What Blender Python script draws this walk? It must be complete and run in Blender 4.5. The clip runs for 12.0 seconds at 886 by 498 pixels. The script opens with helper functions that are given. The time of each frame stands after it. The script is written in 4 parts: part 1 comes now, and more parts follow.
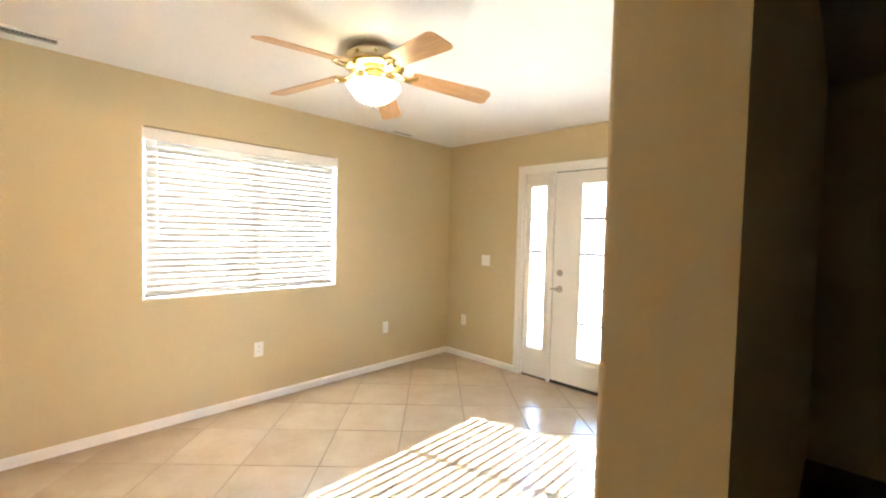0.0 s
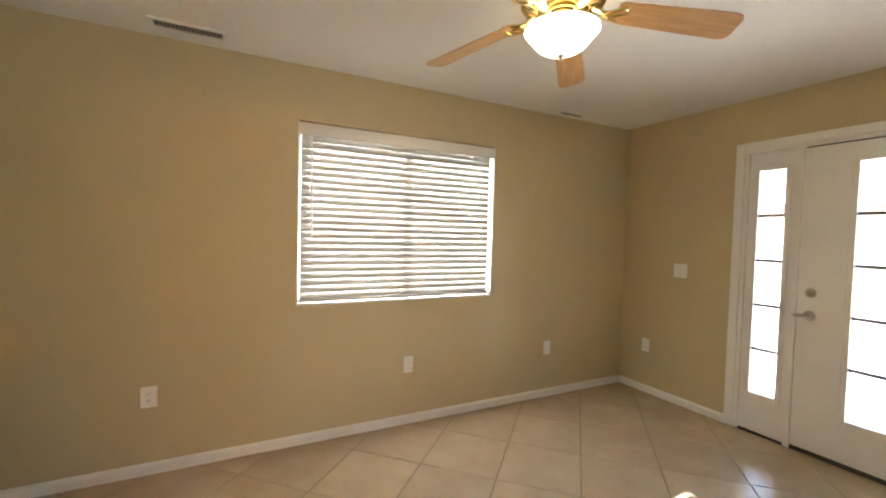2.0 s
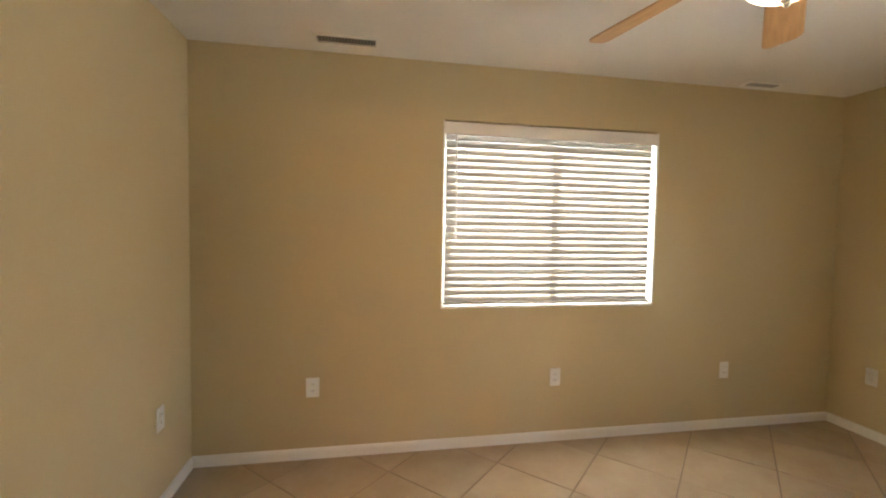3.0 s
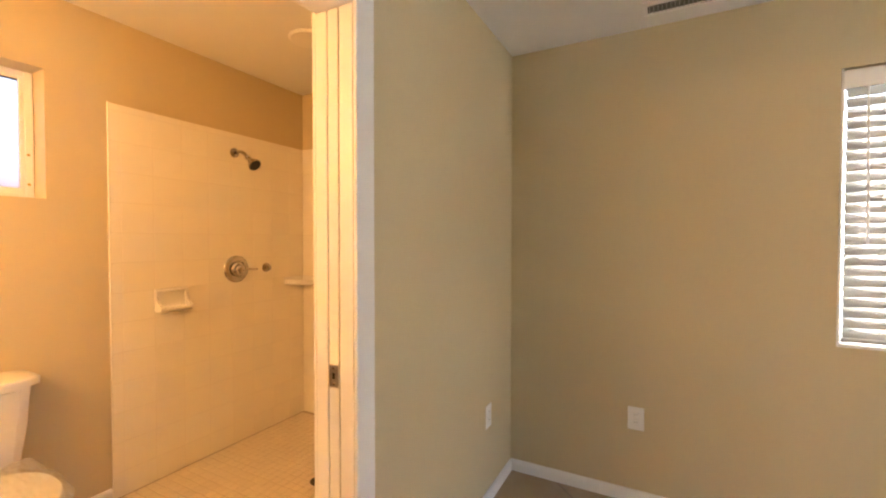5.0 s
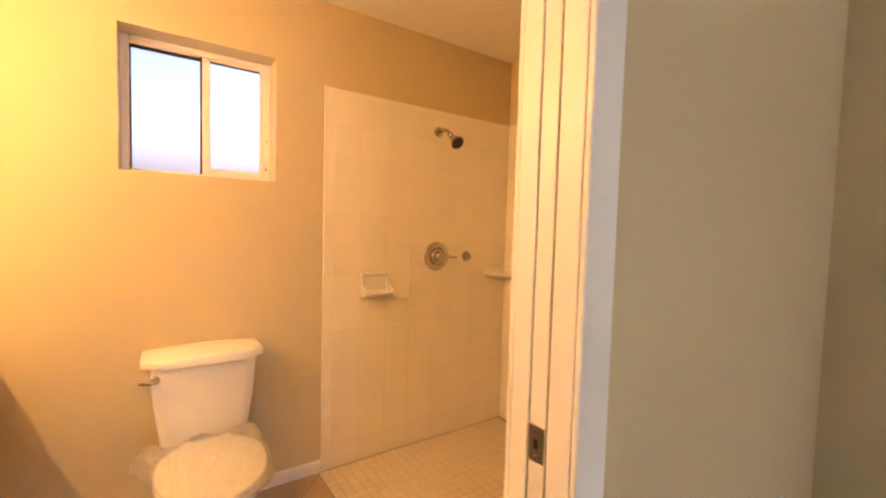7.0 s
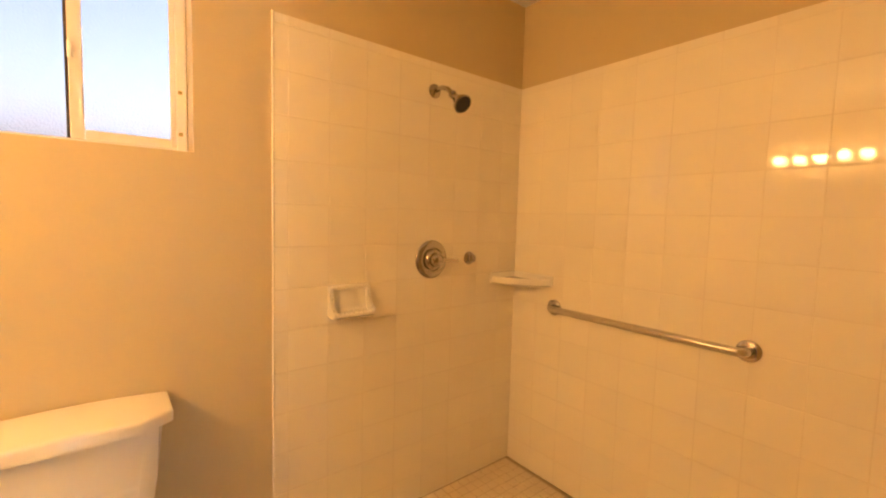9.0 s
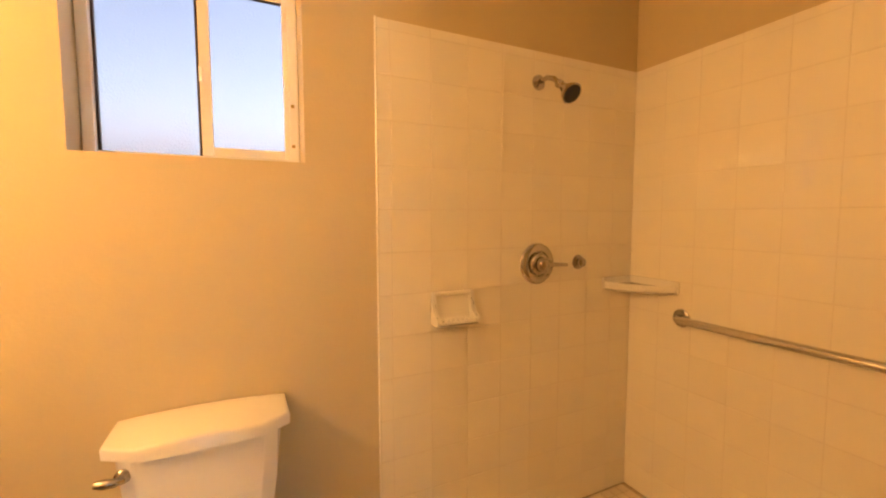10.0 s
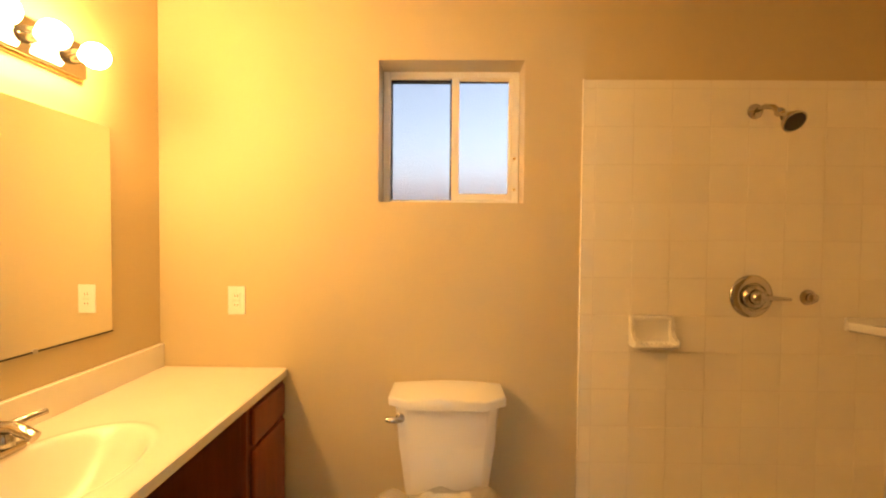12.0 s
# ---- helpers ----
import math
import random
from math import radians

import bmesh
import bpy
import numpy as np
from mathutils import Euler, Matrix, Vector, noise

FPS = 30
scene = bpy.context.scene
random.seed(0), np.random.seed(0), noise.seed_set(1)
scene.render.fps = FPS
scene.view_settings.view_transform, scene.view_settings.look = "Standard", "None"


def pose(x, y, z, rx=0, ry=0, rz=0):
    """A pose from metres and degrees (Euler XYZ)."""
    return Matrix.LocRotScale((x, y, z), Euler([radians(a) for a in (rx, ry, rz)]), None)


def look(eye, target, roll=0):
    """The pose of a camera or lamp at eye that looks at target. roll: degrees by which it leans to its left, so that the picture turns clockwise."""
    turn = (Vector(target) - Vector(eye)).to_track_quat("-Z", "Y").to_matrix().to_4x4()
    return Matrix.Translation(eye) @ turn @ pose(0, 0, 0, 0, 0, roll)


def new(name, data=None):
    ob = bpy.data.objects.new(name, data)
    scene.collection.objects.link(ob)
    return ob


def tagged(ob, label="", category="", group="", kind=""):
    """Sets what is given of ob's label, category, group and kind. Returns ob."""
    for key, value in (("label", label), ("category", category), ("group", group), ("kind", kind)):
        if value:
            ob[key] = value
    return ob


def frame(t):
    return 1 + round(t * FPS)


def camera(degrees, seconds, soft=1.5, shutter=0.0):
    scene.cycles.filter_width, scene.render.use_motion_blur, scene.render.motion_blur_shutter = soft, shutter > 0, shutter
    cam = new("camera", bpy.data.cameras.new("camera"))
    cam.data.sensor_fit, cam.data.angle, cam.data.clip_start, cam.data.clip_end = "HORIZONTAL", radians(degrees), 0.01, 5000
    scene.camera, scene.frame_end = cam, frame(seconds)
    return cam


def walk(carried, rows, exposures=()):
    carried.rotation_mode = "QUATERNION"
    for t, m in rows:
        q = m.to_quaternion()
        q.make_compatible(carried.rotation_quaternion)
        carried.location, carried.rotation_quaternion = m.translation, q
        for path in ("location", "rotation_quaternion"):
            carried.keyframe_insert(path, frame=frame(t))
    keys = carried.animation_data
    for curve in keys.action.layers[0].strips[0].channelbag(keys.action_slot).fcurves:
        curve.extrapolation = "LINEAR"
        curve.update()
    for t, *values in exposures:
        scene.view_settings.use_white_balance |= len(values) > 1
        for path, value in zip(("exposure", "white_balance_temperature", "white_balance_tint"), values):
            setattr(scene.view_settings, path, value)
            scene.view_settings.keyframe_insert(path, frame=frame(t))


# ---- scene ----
cam = camera(93.5, 12.0, soft=2.1)
PATH = [
    (0, (0.835, -3.388, 1.424), (2.274, -2.002, 1.35), 1.5),
    (0.5, (0.908, -3.206, 1.409), (2.289, -1.761, 1.325), 1.0),
    (1, (0.993, -3.053, 1.4), (2.247, -1.5, 1.273), 0.9),
    (1.5, (1.049, -2.924, 1.403), (2.132, -1.244, 1.326), 1.1),
    (2, (1.065, -2.77, 1.4), (1.977, -0.991, 1.328), 1.5),
    (2.5, (1.045, -2.653, 1.406), (1.724, -0.773, 1.35), 0.8),
    (3, (1.001, -2.562, 1.413), (1.348, -0.595, 1.32), 1.0),
    (3.5, (0.94, -2.51, 1.391), (0.87, -0.511, 1.363), 1.4),
    (3.7, (0.906, -2.493, 1.381), (0.696, -0.504, 1.341), 1.3),
    (5.3, (0.746, -2.299, 1.369), (-0.332, -0.616, 1.288), -0.1),
    (5.5, (0.705, -2.262, 1.378), (-0.464, -0.645, 1.244), -0.4),
    (6, (0.657, -2.156, 1.368), (-0.784, -0.774, 1.247), -0.7),
    (6.5, (0.591, -2.074, 1.364), (-1.01, -0.883, 1.217), 0.4),
    (7, (0.442, -1.986, 1.358), (-1.203, -0.853, 1.255), 1.6),
    (7.2, (0.381, -1.961, 1.361), (-1.273, -0.841, 1.254), 1.8),
    (8.8, (-0.085, -1.69, 1.366), (-1.682, -0.495, 1.214), 1.5),
    (9, (-0.172, -1.704, 1.373), (-1.737, -0.468, 1.223), 1.6),
    (9.5, (-0.271, -1.695, 1.369), (-1.925, -0.581, 1.217), -0.0),
    (10, (-0.282, -1.693, 1.375), (-2.079, -0.828, 1.228), -0.1),
    (10.5, (-0.263, -1.72, 1.39), (-2.176, -1.144, 1.3), 0.1),
    (11, (-0.23, -1.768, 1.39), (-2.191, -1.386, 1.299), 0.5),
    (11.5, (-0.124, -1.809, 1.402), (-2.116, -1.644, 1.357), 0.9),
    (12, (0.027, -1.814, 1.411), (-1.972, -1.838, 1.357), 0.5),
]
walk(cam, [(t, look(eye, target, roll)) for t, eye, target, roll in PATH],
     [(0.0, 5.42, 5950, 10), (0.7, 4.95, 6000, 10), (1.5, 4.4, 6150, 10), (2.5, 4.22, 6600, 12), (3.5, 4.15, 6750, 14), (5.5, 4.58, 6150, 17),
      (6.5, 4.48, 6150, 19), (9.0, 4.3, 6400, 12), (10.4, 4.15, 6550, 14), (11.0, 4.22, 6500, 10), (12.0, 4.03, 6500, 4)])

# ---------------------------------------------------------------- light
SUN_EL = radians(33.0)
SUN_DIR = Vector((0.27 * math.cos(SUN_EL), -0.963 * math.cos(SUN_EL), -math.sin(SUN_EL)))  # the way the light travels
world = bpy.data.worlds.new("sky")
scene.world = world
world.use_nodes = True
sky = world.node_tree.nodes.new("ShaderNodeTexSky")
sky.sky_type = "NISHITA"
sky.sun_disc = False
sky.sun_elevation = SUN_EL
sky.sun_rotation = math.atan2(-0.27, 0.963)
world.node_tree.links.new(sky.outputs[0], world.node_tree.nodes["Background"].inputs[0])
world.node_tree.nodes["Background"].inputs[1].default_value = 0.15
sun = new("sun", bpy.data.lights.new("sun", "SUN"))
sun.data.energy = 5.0
sun.data.angle = radians(0.53)
sun.data.color = (1.0, 0.985, 0.96)
sun.matrix_world = look((-4, 14, 10), Vector((-4, 14, 10)) + SUN_DIR)

# strengths of the lamps of the house
BULB = 7.3
BOWL = 0.48

# ---------------------------------------------------------------- materials


def material(name, colour, rough=0.5, metal=0.0, vary=0.06, scale=3.0, fine=60.0, bump=0.0, spec=0.5, per_piece=0.0, coat=0.0,
             tint=None, rough_vary=0.0, stretch=None):
    """A Principled material with slow blotches, fine grain, fine relief and, for pieces, a shift from piece to piece."""
    m = bpy.data.materials.new(name)
    m.use_nodes = True
    n, l = m.node_tree.nodes, m.node_tree.links
    p = n["Principled BSDF"]
    p.inputs["Roughness"].default_value = rough
    p.inputs["Metallic"].default_value = metal
    p.inputs["Specular IOR Level"].default_value = spec
    p.inputs["Coat Weight"].default_value = coat
    p.inputs["Coat Roughness"].default_value = 0.08
    co = n.new("ShaderNodeTexCoord")
    place = n.new("ShaderNodeMapping")
    l.new(co.outputs["Object"], place.inputs[0])
    if stretch:
        place.inputs["Scale"].default_value = stretch
    src = place.outputs[0]
    if per_piece:
        info = n.new("ShaderNodeObjectInfo")
        shift = n.new("ShaderNodeVectorMath")
        shift.operation = "MULTIPLY_ADD"
        shift.inputs[1].default_value = (1, 1, 1)
        l.new(place.outputs[0], shift.inputs[0])
        grow = n.new("ShaderNodeVectorMath")
        grow.operation = "SCALE"
        grow.inputs[0].default_value = (37.0, 91.0, 53.0)
        l.new(info.outputs["Random"], grow.inputs["Scale"])
        l.new(grow.outputs[0], shift.inputs[2])
        src = shift.outputs[0]
    big = n.new("ShaderNodeTexNoise")
    big.inputs["Scale"].default_value = scale
    big.inputs["Detail"].default_value = 5
    l.new(src, big.inputs["Vector"])
    small = n.new("ShaderNodeTexNoise")
    small.inputs["Scale"].default_value = fine
    small.inputs["Detail"].default_value = 4
    l.new(src, small.inputs["Vector"])
    mix = n.new("ShaderNodeMix")
    mix.data_type = "RGBA"
    dark = tuple(c * (1 - vary * 2.2) for c in (tint or colour))
    light = tuple(min(1, c * (1 + vary)) for c in colour)
    mix.inputs[6].default_value = (*dark, 1)
    mix.inputs[7].default_value = (*light, 1)
    ramp = n.new("ShaderNodeMapRange")
    ramp.inputs[1].default_value, ramp.inputs[2].default_value = 0.15, 0.85
    blend = n.new("ShaderNodeMath")
    blend.operation = "MULTIPLY_ADD"
    blend.inputs[1].default_value = 0.25
    l.new(small.outputs[0], blend.inputs[0])
    half = n.new("ShaderNodeMath")
    half.operation = "MULTIPLY"
    half.inputs[1].default_value = 0.75
    l.new(big.outputs[0], half.inputs[0])
    l.new(half.outputs[0], blend.inputs[2])
    l.new(blend.outputs[0], ramp.inputs[0])
    l.new(ramp.outputs[0], mix.inputs[0])
    out = mix.outputs[2]
    if per_piece:
        hsv = n.new("ShaderNodeHueSaturation")
        scl = n.new("ShaderNodeMapRange")
        scl.inputs[3].default_value, scl.inputs[4].default_value = 1 - per_piece, 1 + per_piece
        l.new(info.outputs["Random"], scl.inputs[0])
        l.new(scl.outputs[0], hsv.inputs["Value"])
        l.new(out, hsv.inputs["Color"])
        out = hsv.outputs[0]
    l.new(out, p.inputs["Base Color"])
    if rough_vary:
        rr = n.new("ShaderNodeMapRange")
        rr.inputs[3].default_value, rr.inputs[4].default_value = rough - rough_vary, rough + rough_vary
        l.new(big.outputs[0], rr.inputs[0])
        l.new(rr.outputs[0], p.inputs["Roughness"])
    if bump:
        b = n.new("ShaderNodeBump")
        b.inputs["Strength"].default_value = bump
        b.inputs["Distance"].default_value = 0.004
        l.new(small.outputs[0], b.inputs["Height"])
        l.new(b.outputs[0], p.inputs["Normal"])
    return m


def glowing(name, colour, strength, base=(0.9, 0.9, 0.88)):
    m = material(name, base, 0.25, vary=0.01)
    p = m.node_tree.nodes["Principled BSDF"]
    p.inputs["Emission Color"].default_value = (*colour, 1)
    p.inputs["Emission Strength"].default_value = strength
    return m


def clear_glass(name, rough=0.0, colour=(0.97, 0.99, 0.98), thin=True):
    m = bpy.data.materials.new(name)
    m.use_nodes = True
    n, l = m.node_tree.nodes, m.node_tree.links
    n.clear()
    out = n.new("ShaderNodeOutputMaterial")
    see = n.new("ShaderNodeBsdfTransparent")
    see.inputs[0].default_value = (*colour, 1)
    gloss = n.new("ShaderNodeBsdfGlossy")
    gloss.inputs["Roughness"].default_value = rough
    fres = n.new("ShaderNodeFresnel")
    fres.inputs[0].default_value = 1.45
    mix = n.new("ShaderNodeMixShader")
    l.new(fres.outputs[0], mix.inputs[0])
    l.new(see.outputs[0], mix.inputs[1])
    l.new(gloss.outputs[0], mix.inputs[2])
    l.new(mix.outputs[0], out.inputs[0])
    return m


def obscure_glass(name):
    """Pebbled bathroom glass: scatters what lies behind it."""
    m = material(name, (0.13, 0.105, 0.098), 0.35, vary=0.01, fine=160, bump=0.6)
    n, l = m.node_tree.nodes, m.node_tree.links
    p = n["Principled BSDF"]
    p.inputs["Transmission Weight"].default_value = 1.0
    p.inputs["Roughness"].default_value = 0.45
    p.inputs["IOR"].default_value = 1.2
    return m


def translucent(name, colour, share=0.25):
    m = material(name, colour, 0.45, vary=0.03, fine=30, bump=0.05)
    n, l = m.node_tree.nodes, m.node_tree.links
    p = n["Principled BSDF"]
    t = n.new("ShaderNodeBsdfTranslucent")
    t.inputs[0].default_value = (*colour, 1)
    mix = n.new("ShaderNodeMixShader")
    mix.inputs[0].default_value = share
    out = n["Material Output"]
    l.new(p.outputs[0], mix.inputs[1])
    l.new(t.outputs[0], mix.inputs[2])
    l.new(mix.outputs[0], out.inputs[0])
    return m


def film_plastic(name):
    m = bpy.data.materials.new(name)
    m.use_nodes = True
    n, l = m.node_tree.nodes, m.node_tree.links
    n.clear()
    out = n.new("ShaderNodeOutputMaterial")
    see = n.new("ShaderNodeBsdfTransparent")
    see.inputs[0].default_value = (0.96, 0.96, 0.95, 1)
    gloss = n.new("ShaderNodeBsdfGlossy")
    gloss.inputs["Roughness"].default_value = 0.16
    milk = n.new("ShaderNodeBsdfDiffuse")
    milk.inputs[0].default_value = (0.93, 0.92, 0.9, 1)
    noise_ = n.new("ShaderNodeTexNoise")
    noise_.inputs["Scale"].default_value = 1.0
    noise_.inputs["Distortion"].default_value = 1.5
    co = n.new("ShaderNodeTexCoord")
    place = n.new("ShaderNodeMapping")
    place.inputs["Rotation"].default_value = (0, 0, radians(25))
    place.inputs["Scale"].default_value = (6, 26, 10)
    l.new(co.outputs["Object"], place.inputs[0])
    l.new(place.outputs[0], noise_.inputs["Vector"])
    bump = n.new("ShaderNodeBump")
    bump.inputs["Strength"].default_value = 1.0
    bump.inputs["Distance"].default_value = 0.022
    l.new(noise_.outputs[0], bump.inputs["Height"])
    l.new(bump.outputs[0], gloss.inputs["Normal"])
    mix = n.new("ShaderNodeMixShader")
    mix.inputs[0].default_value = 0.26
    l.new(see.outputs[0], mix.inputs[1])
    l.new(gloss.outputs[0], mix.inputs[2])
    both = n.new("ShaderNodeMixShader")
    both.inputs[0].default_value = 0.12
    l.new(mix.outputs[0], both.inputs[1])
    l.new(milk.outputs[0], both.inputs[2])
    l.new(both.outputs[0], out.inputs[0])
    return m


TAN = material("tan_wall_paint", (0.605, 0.507, 0.308), 0.6, vary=0.025, scale=1.2, fine=95, bump=0.16, spec=0.3)
CEIL = material("white_ceiling_paint", (0.82, 0.81, 0.785), 0.8, vary=0.02, scale=1.0, fine=70, bump=0.25, spec=0.2)
TRIM = material("white_trim_paint", (0.85, 0.84, 0.815), 0.35, vary=0.02, scale=4, fine=40, bump=0.03)
FLOOR = material("beige_floor_tile", (0.5, 0.4, 0.275), 0.23, vary=0.07, scale=5, fine=25, bump=0.03, per_piece=0.05, rough_vary=0.05,
                 tint=(0.48, 0.355, 0.225))
GROUT = material("brown_grout", (0.27, 0.2, 0.14), 0.9, vary=0.1, scale=8, fine=120, bump=0.3)
WTILE = material("white_wall_tile", (0.88, 0.84, 0.74), 0.04, vary=0.015, scale=3, fine=20, bump=0.012, per_piece=0.015)
WGROUT = material("off_white_grout", (0.82, 0.772, 0.665), 0.7, vary=0.06, fine=150, bump=0.2)
MGROUT = material("tan_mosaic_grout", (0.5, 0.41, 0.31), 0.85, vary=0.08, fine=120, bump=0.2)
MOSAIC = material("cream_mosaic_tile", (0.7, 0.62, 0.5), 0.35, vary=0.04, scale=9, per_piece=0.03)
CHROME = material("chrome", (0.47, 0.445, 0.415), 0.05, metal=1.0, vary=0.02)
STEEL = material("brushed_steel", (0.66, 0.64, 0.61), 0.24, metal=1.0, vary=0.05, fine=90)
NICKEL = material("satin_nickel", (0.55, 0.52, 0.47), 0.3, metal=1.0, vary=0.04)
BRASS = material("polished_brass", (0.8, 0.67, 0.36), 0.16, metal=1.0, vary=0.04)
PEWTER = material("antique_cream_metal", (0.62, 0.54, 0.38), 0.38, metal=0.7, vary=0.05)
# dark grey that stands in for the shade inside the ceiling vents
VENT_SHADE = material("vent_slot_shade", (0.13, 0.128, 0.12), 0.6, vary=0.08)
# louvres of the white vents, greyed to carry the shade of the slot
SHADED_LOUVRE = material("shaded_vent_louvre", (0.42, 0.41, 0.39), 0.5, metal=0.0, vary=0.05)
BRONZE_CAN = material("antique_brass", (0.3, 0.22, 0.12), 0.35, metal=0.9, vary=0.08)
BLADE = material("light_oak_blade", (0.62, 0.38, 0.18), 0.4, vary=0.12, scale=4, fine=30, stretch=(1.2, 14, 8), tint=(0.5, 0.27, 0.11))
PORC = material("white_porcelain", (0.83, 0.815, 0.78), 0.08, vary=0.01, coat=0.3)
SEATP = material("white_seat_plastic", (0.82, 0.8, 0.75), 0.25, vary=0.01)
MARBLE = material("cream_cultured_marble", (0.8, 0.765, 0.68), 0.16, vary=0.03, scale=5, fine=25, coat=0.2)
CHERRY = material("cherry_wood", (0.29, 0.07, 0.019), 0.35, vary=0.18, scale=3, fine=26, stretch=(9, 9, 1.2), tint=(0.22, 0.055, 0.017))
MIRROR = material("mirror_silver", (0.9, 0.91, 0.9), 0.0, metal=1.0, vary=0.0)
GLASS = clear_glass("window_glass")
OBSC = obscure_glass("obscure_glass")
SLAT = translucent("white_blind_vinyl", (0.45, 0.435, 0.395), 0.04)
VINYL = material("white_vinyl_frame", (0.76, 0.75, 0.72), 0.35, vary=0.02)
PLATE = material("white_plate_plastic", (0.87, 0.86, 0.83), 0.3, vary=0.01)
# near-black for the shade inside the jamb groove, latch hole and outlet slots
DARK = material("recess_shade", (0.02, 0.018, 0.016), 0.8, vary=0.1)
# also colours the strips that stand for shade on the bathroom window
BRONZE = material("dark_bronze_and_window_shade", (0.06, 0.045, 0.035), 0.5, metal=0.4, vary=0.1)
# also colours the shade strips along the tops of the bathroom panes
RUBBER = material("dark_rubber_and_rail_shade", (0.03, 0.028, 0.026), 0.6, vary=0.1)
FILM = film_plastic("clear_plastic_film")
MUNTIN = material("grey_grille_bar", (0.2, 0.2, 0.2), 0.4, vary=0.02)
STUCCO = material("pink_tan_stucco", (0.42, 0.31, 0.25), 0.9, vary=0.06, scale=1.5, fine=45, bump=0.5)
PALE = material("pale_stucco", (0.78, 0.7, 0.63), 0.9, vary=0.05, scale=1.5, fine=45, bump=0.5)
CONC = material("pale_concrete", (0.68, 0.65, 0.61), 0.85, vary=0.07, scale=0.8, fine=30, bump=0.2)
DIRT = material("pale_gravel_ground", (0.6, 0.55, 0.48), 0.95, vary=0.12, scale=0.6, fine=12, bump=0.4)
ROOFT = material("red_clay_roof_tile", (0.36, 0.15, 0.09), 0.8, vary=0.12, fine=20, bump=0.3)
BEAMW = material("brown_painted_timber", (0.26, 0.16, 0.12), 0.7, vary=0.1, scale=3, fine=40, bump=0.1, stretch=(4, 1, 6))
FASCIA = material("dark_red_fascia", (0.06, 0.022, 0.02), 0.7, vary=0.1, scale=3, fine=40, bump=0.1)
WINGL = material("dark_far_window", (0.03, 0.033, 0.036), 0.3, vary=0.1, spec=0.2)
BOWLM = glowing("lit_alabaster_glass", (1.0, 0.84, 0.52), BOWL)
BULBM = glowing("lit_globe_bulb", (1.0, 0.53, 0.178), BULB)

# ---------------------------------------------------------------- building helpers


def mesh_of(name, bm, mats, smooth=False):
    me = bpy.data.meshes.new(name)
    bmesh.ops.recalc_face_normals(bm, faces=bm.faces)
    bm.to_mesh(me)
    bm.free()
    for m in (mats if isinstance(mats, (list, tuple)) else [mats]):
        me.materials.append(m)
    if smooth:
        for f in me.polygons:
            f.use_smooth = True
        me.set_sharp_from_angle(angle=radians(38))
    return me


def part(name, bm, mat, parent, label="", smooth=False):
    ob = new(name, mesh_of(name, bm, mat, smooth))
    if parent:
        ob.parent = parent
    if label:
        ob["label"] = label
    return ob


def solid(name, bm, mat, label, category, kind="", group="", smooth=False):
    return tagged(part(name, bm, mat, None, label, smooth), label, category, group, kind)


def base(name, at, label, category, group="", kind=""):
    ob = new(name)
    ob.empty_display_size = 0.05
    ob.matrix_basis = at if isinstance(at, Matrix) else Matrix.Translation(at)
    return tagged(ob, label, category, group, kind)


def box(bm, x0, x1, y0, y1, z0, z1, bevel=0.0, seg=2):
    got = bmesh.ops.create_cube(bm, size=1)["verts"]
    for v in got:
        v.co = Vector(((x0 + x1) / 2 + v.co.x * (x1 - x0), (y0 + y1) / 2 + v.co.y * (y1 - y0), (z0 + z1) / 2 + v.co.z * (z1 - z0)))
    if bevel:
        edges = list({e for v in got for e in v.link_edges})
        bmesh.ops.bevel(bm, geom=edges, offset=bevel, segments=seg, affect="EDGES", profile=0.5)
    return bm


def boxed(*a, **k):
    return box(bmesh.new(), *a, **k)


def loft(bm, rings, cap=True, closed=True):
    """Joins rings of equally many points."""
    rows = [[bm.verts.new(p) for p in r] for r in rings]
    n = len(rows[0])
    for a, b in zip(rows, rows[1:]):
        for i in range(n if closed else n - 1):
            j = (i + 1) % n
            bm.faces.new((a[i], a[j], b[j], b[i]))
    if cap:
        bm.faces.new(rows[0][::-1])
        bm.faces.new(rows[-1])
    return bm


def lathe(bm, profile, seg=32, at=(0, 0, 0), cap=True):
    return loft(bm, [[(at[0] + r * math.cos(2 * math.pi * i / seg), at[1] + r * math.sin(2 * math.pi * i / seg), at[2] + z)
                      for i in range(seg)] for r, z in profile], cap)


def tube(bm, pts, r, seg=14):
    """A round rod through points."""
    pts = [Vector(p) for p in pts]
    rings = []
    side = None
    for i, p in enumerate(pts):
        d = (pts[min(i + 1, len(pts) - 1)] - pts[max(i - 1, 0)]).normalized()
        side = (side - d * side.dot(d)).normalized() if side else d.orthogonal().normalized()
        up = d.cross(side)
        rr = r[i] if isinstance(r, (list, tuple)) else r
        rings.append([p + side * rr * math.cos(2 * math.pi * k / seg) + up * rr * math.sin(2 * math.pi * k / seg) for k in range(seg)])
    return loft(bm, rings)


def moved(bm, m):
    bmesh.ops.transform(bm, matrix=m, verts=bm.verts)
    return bm


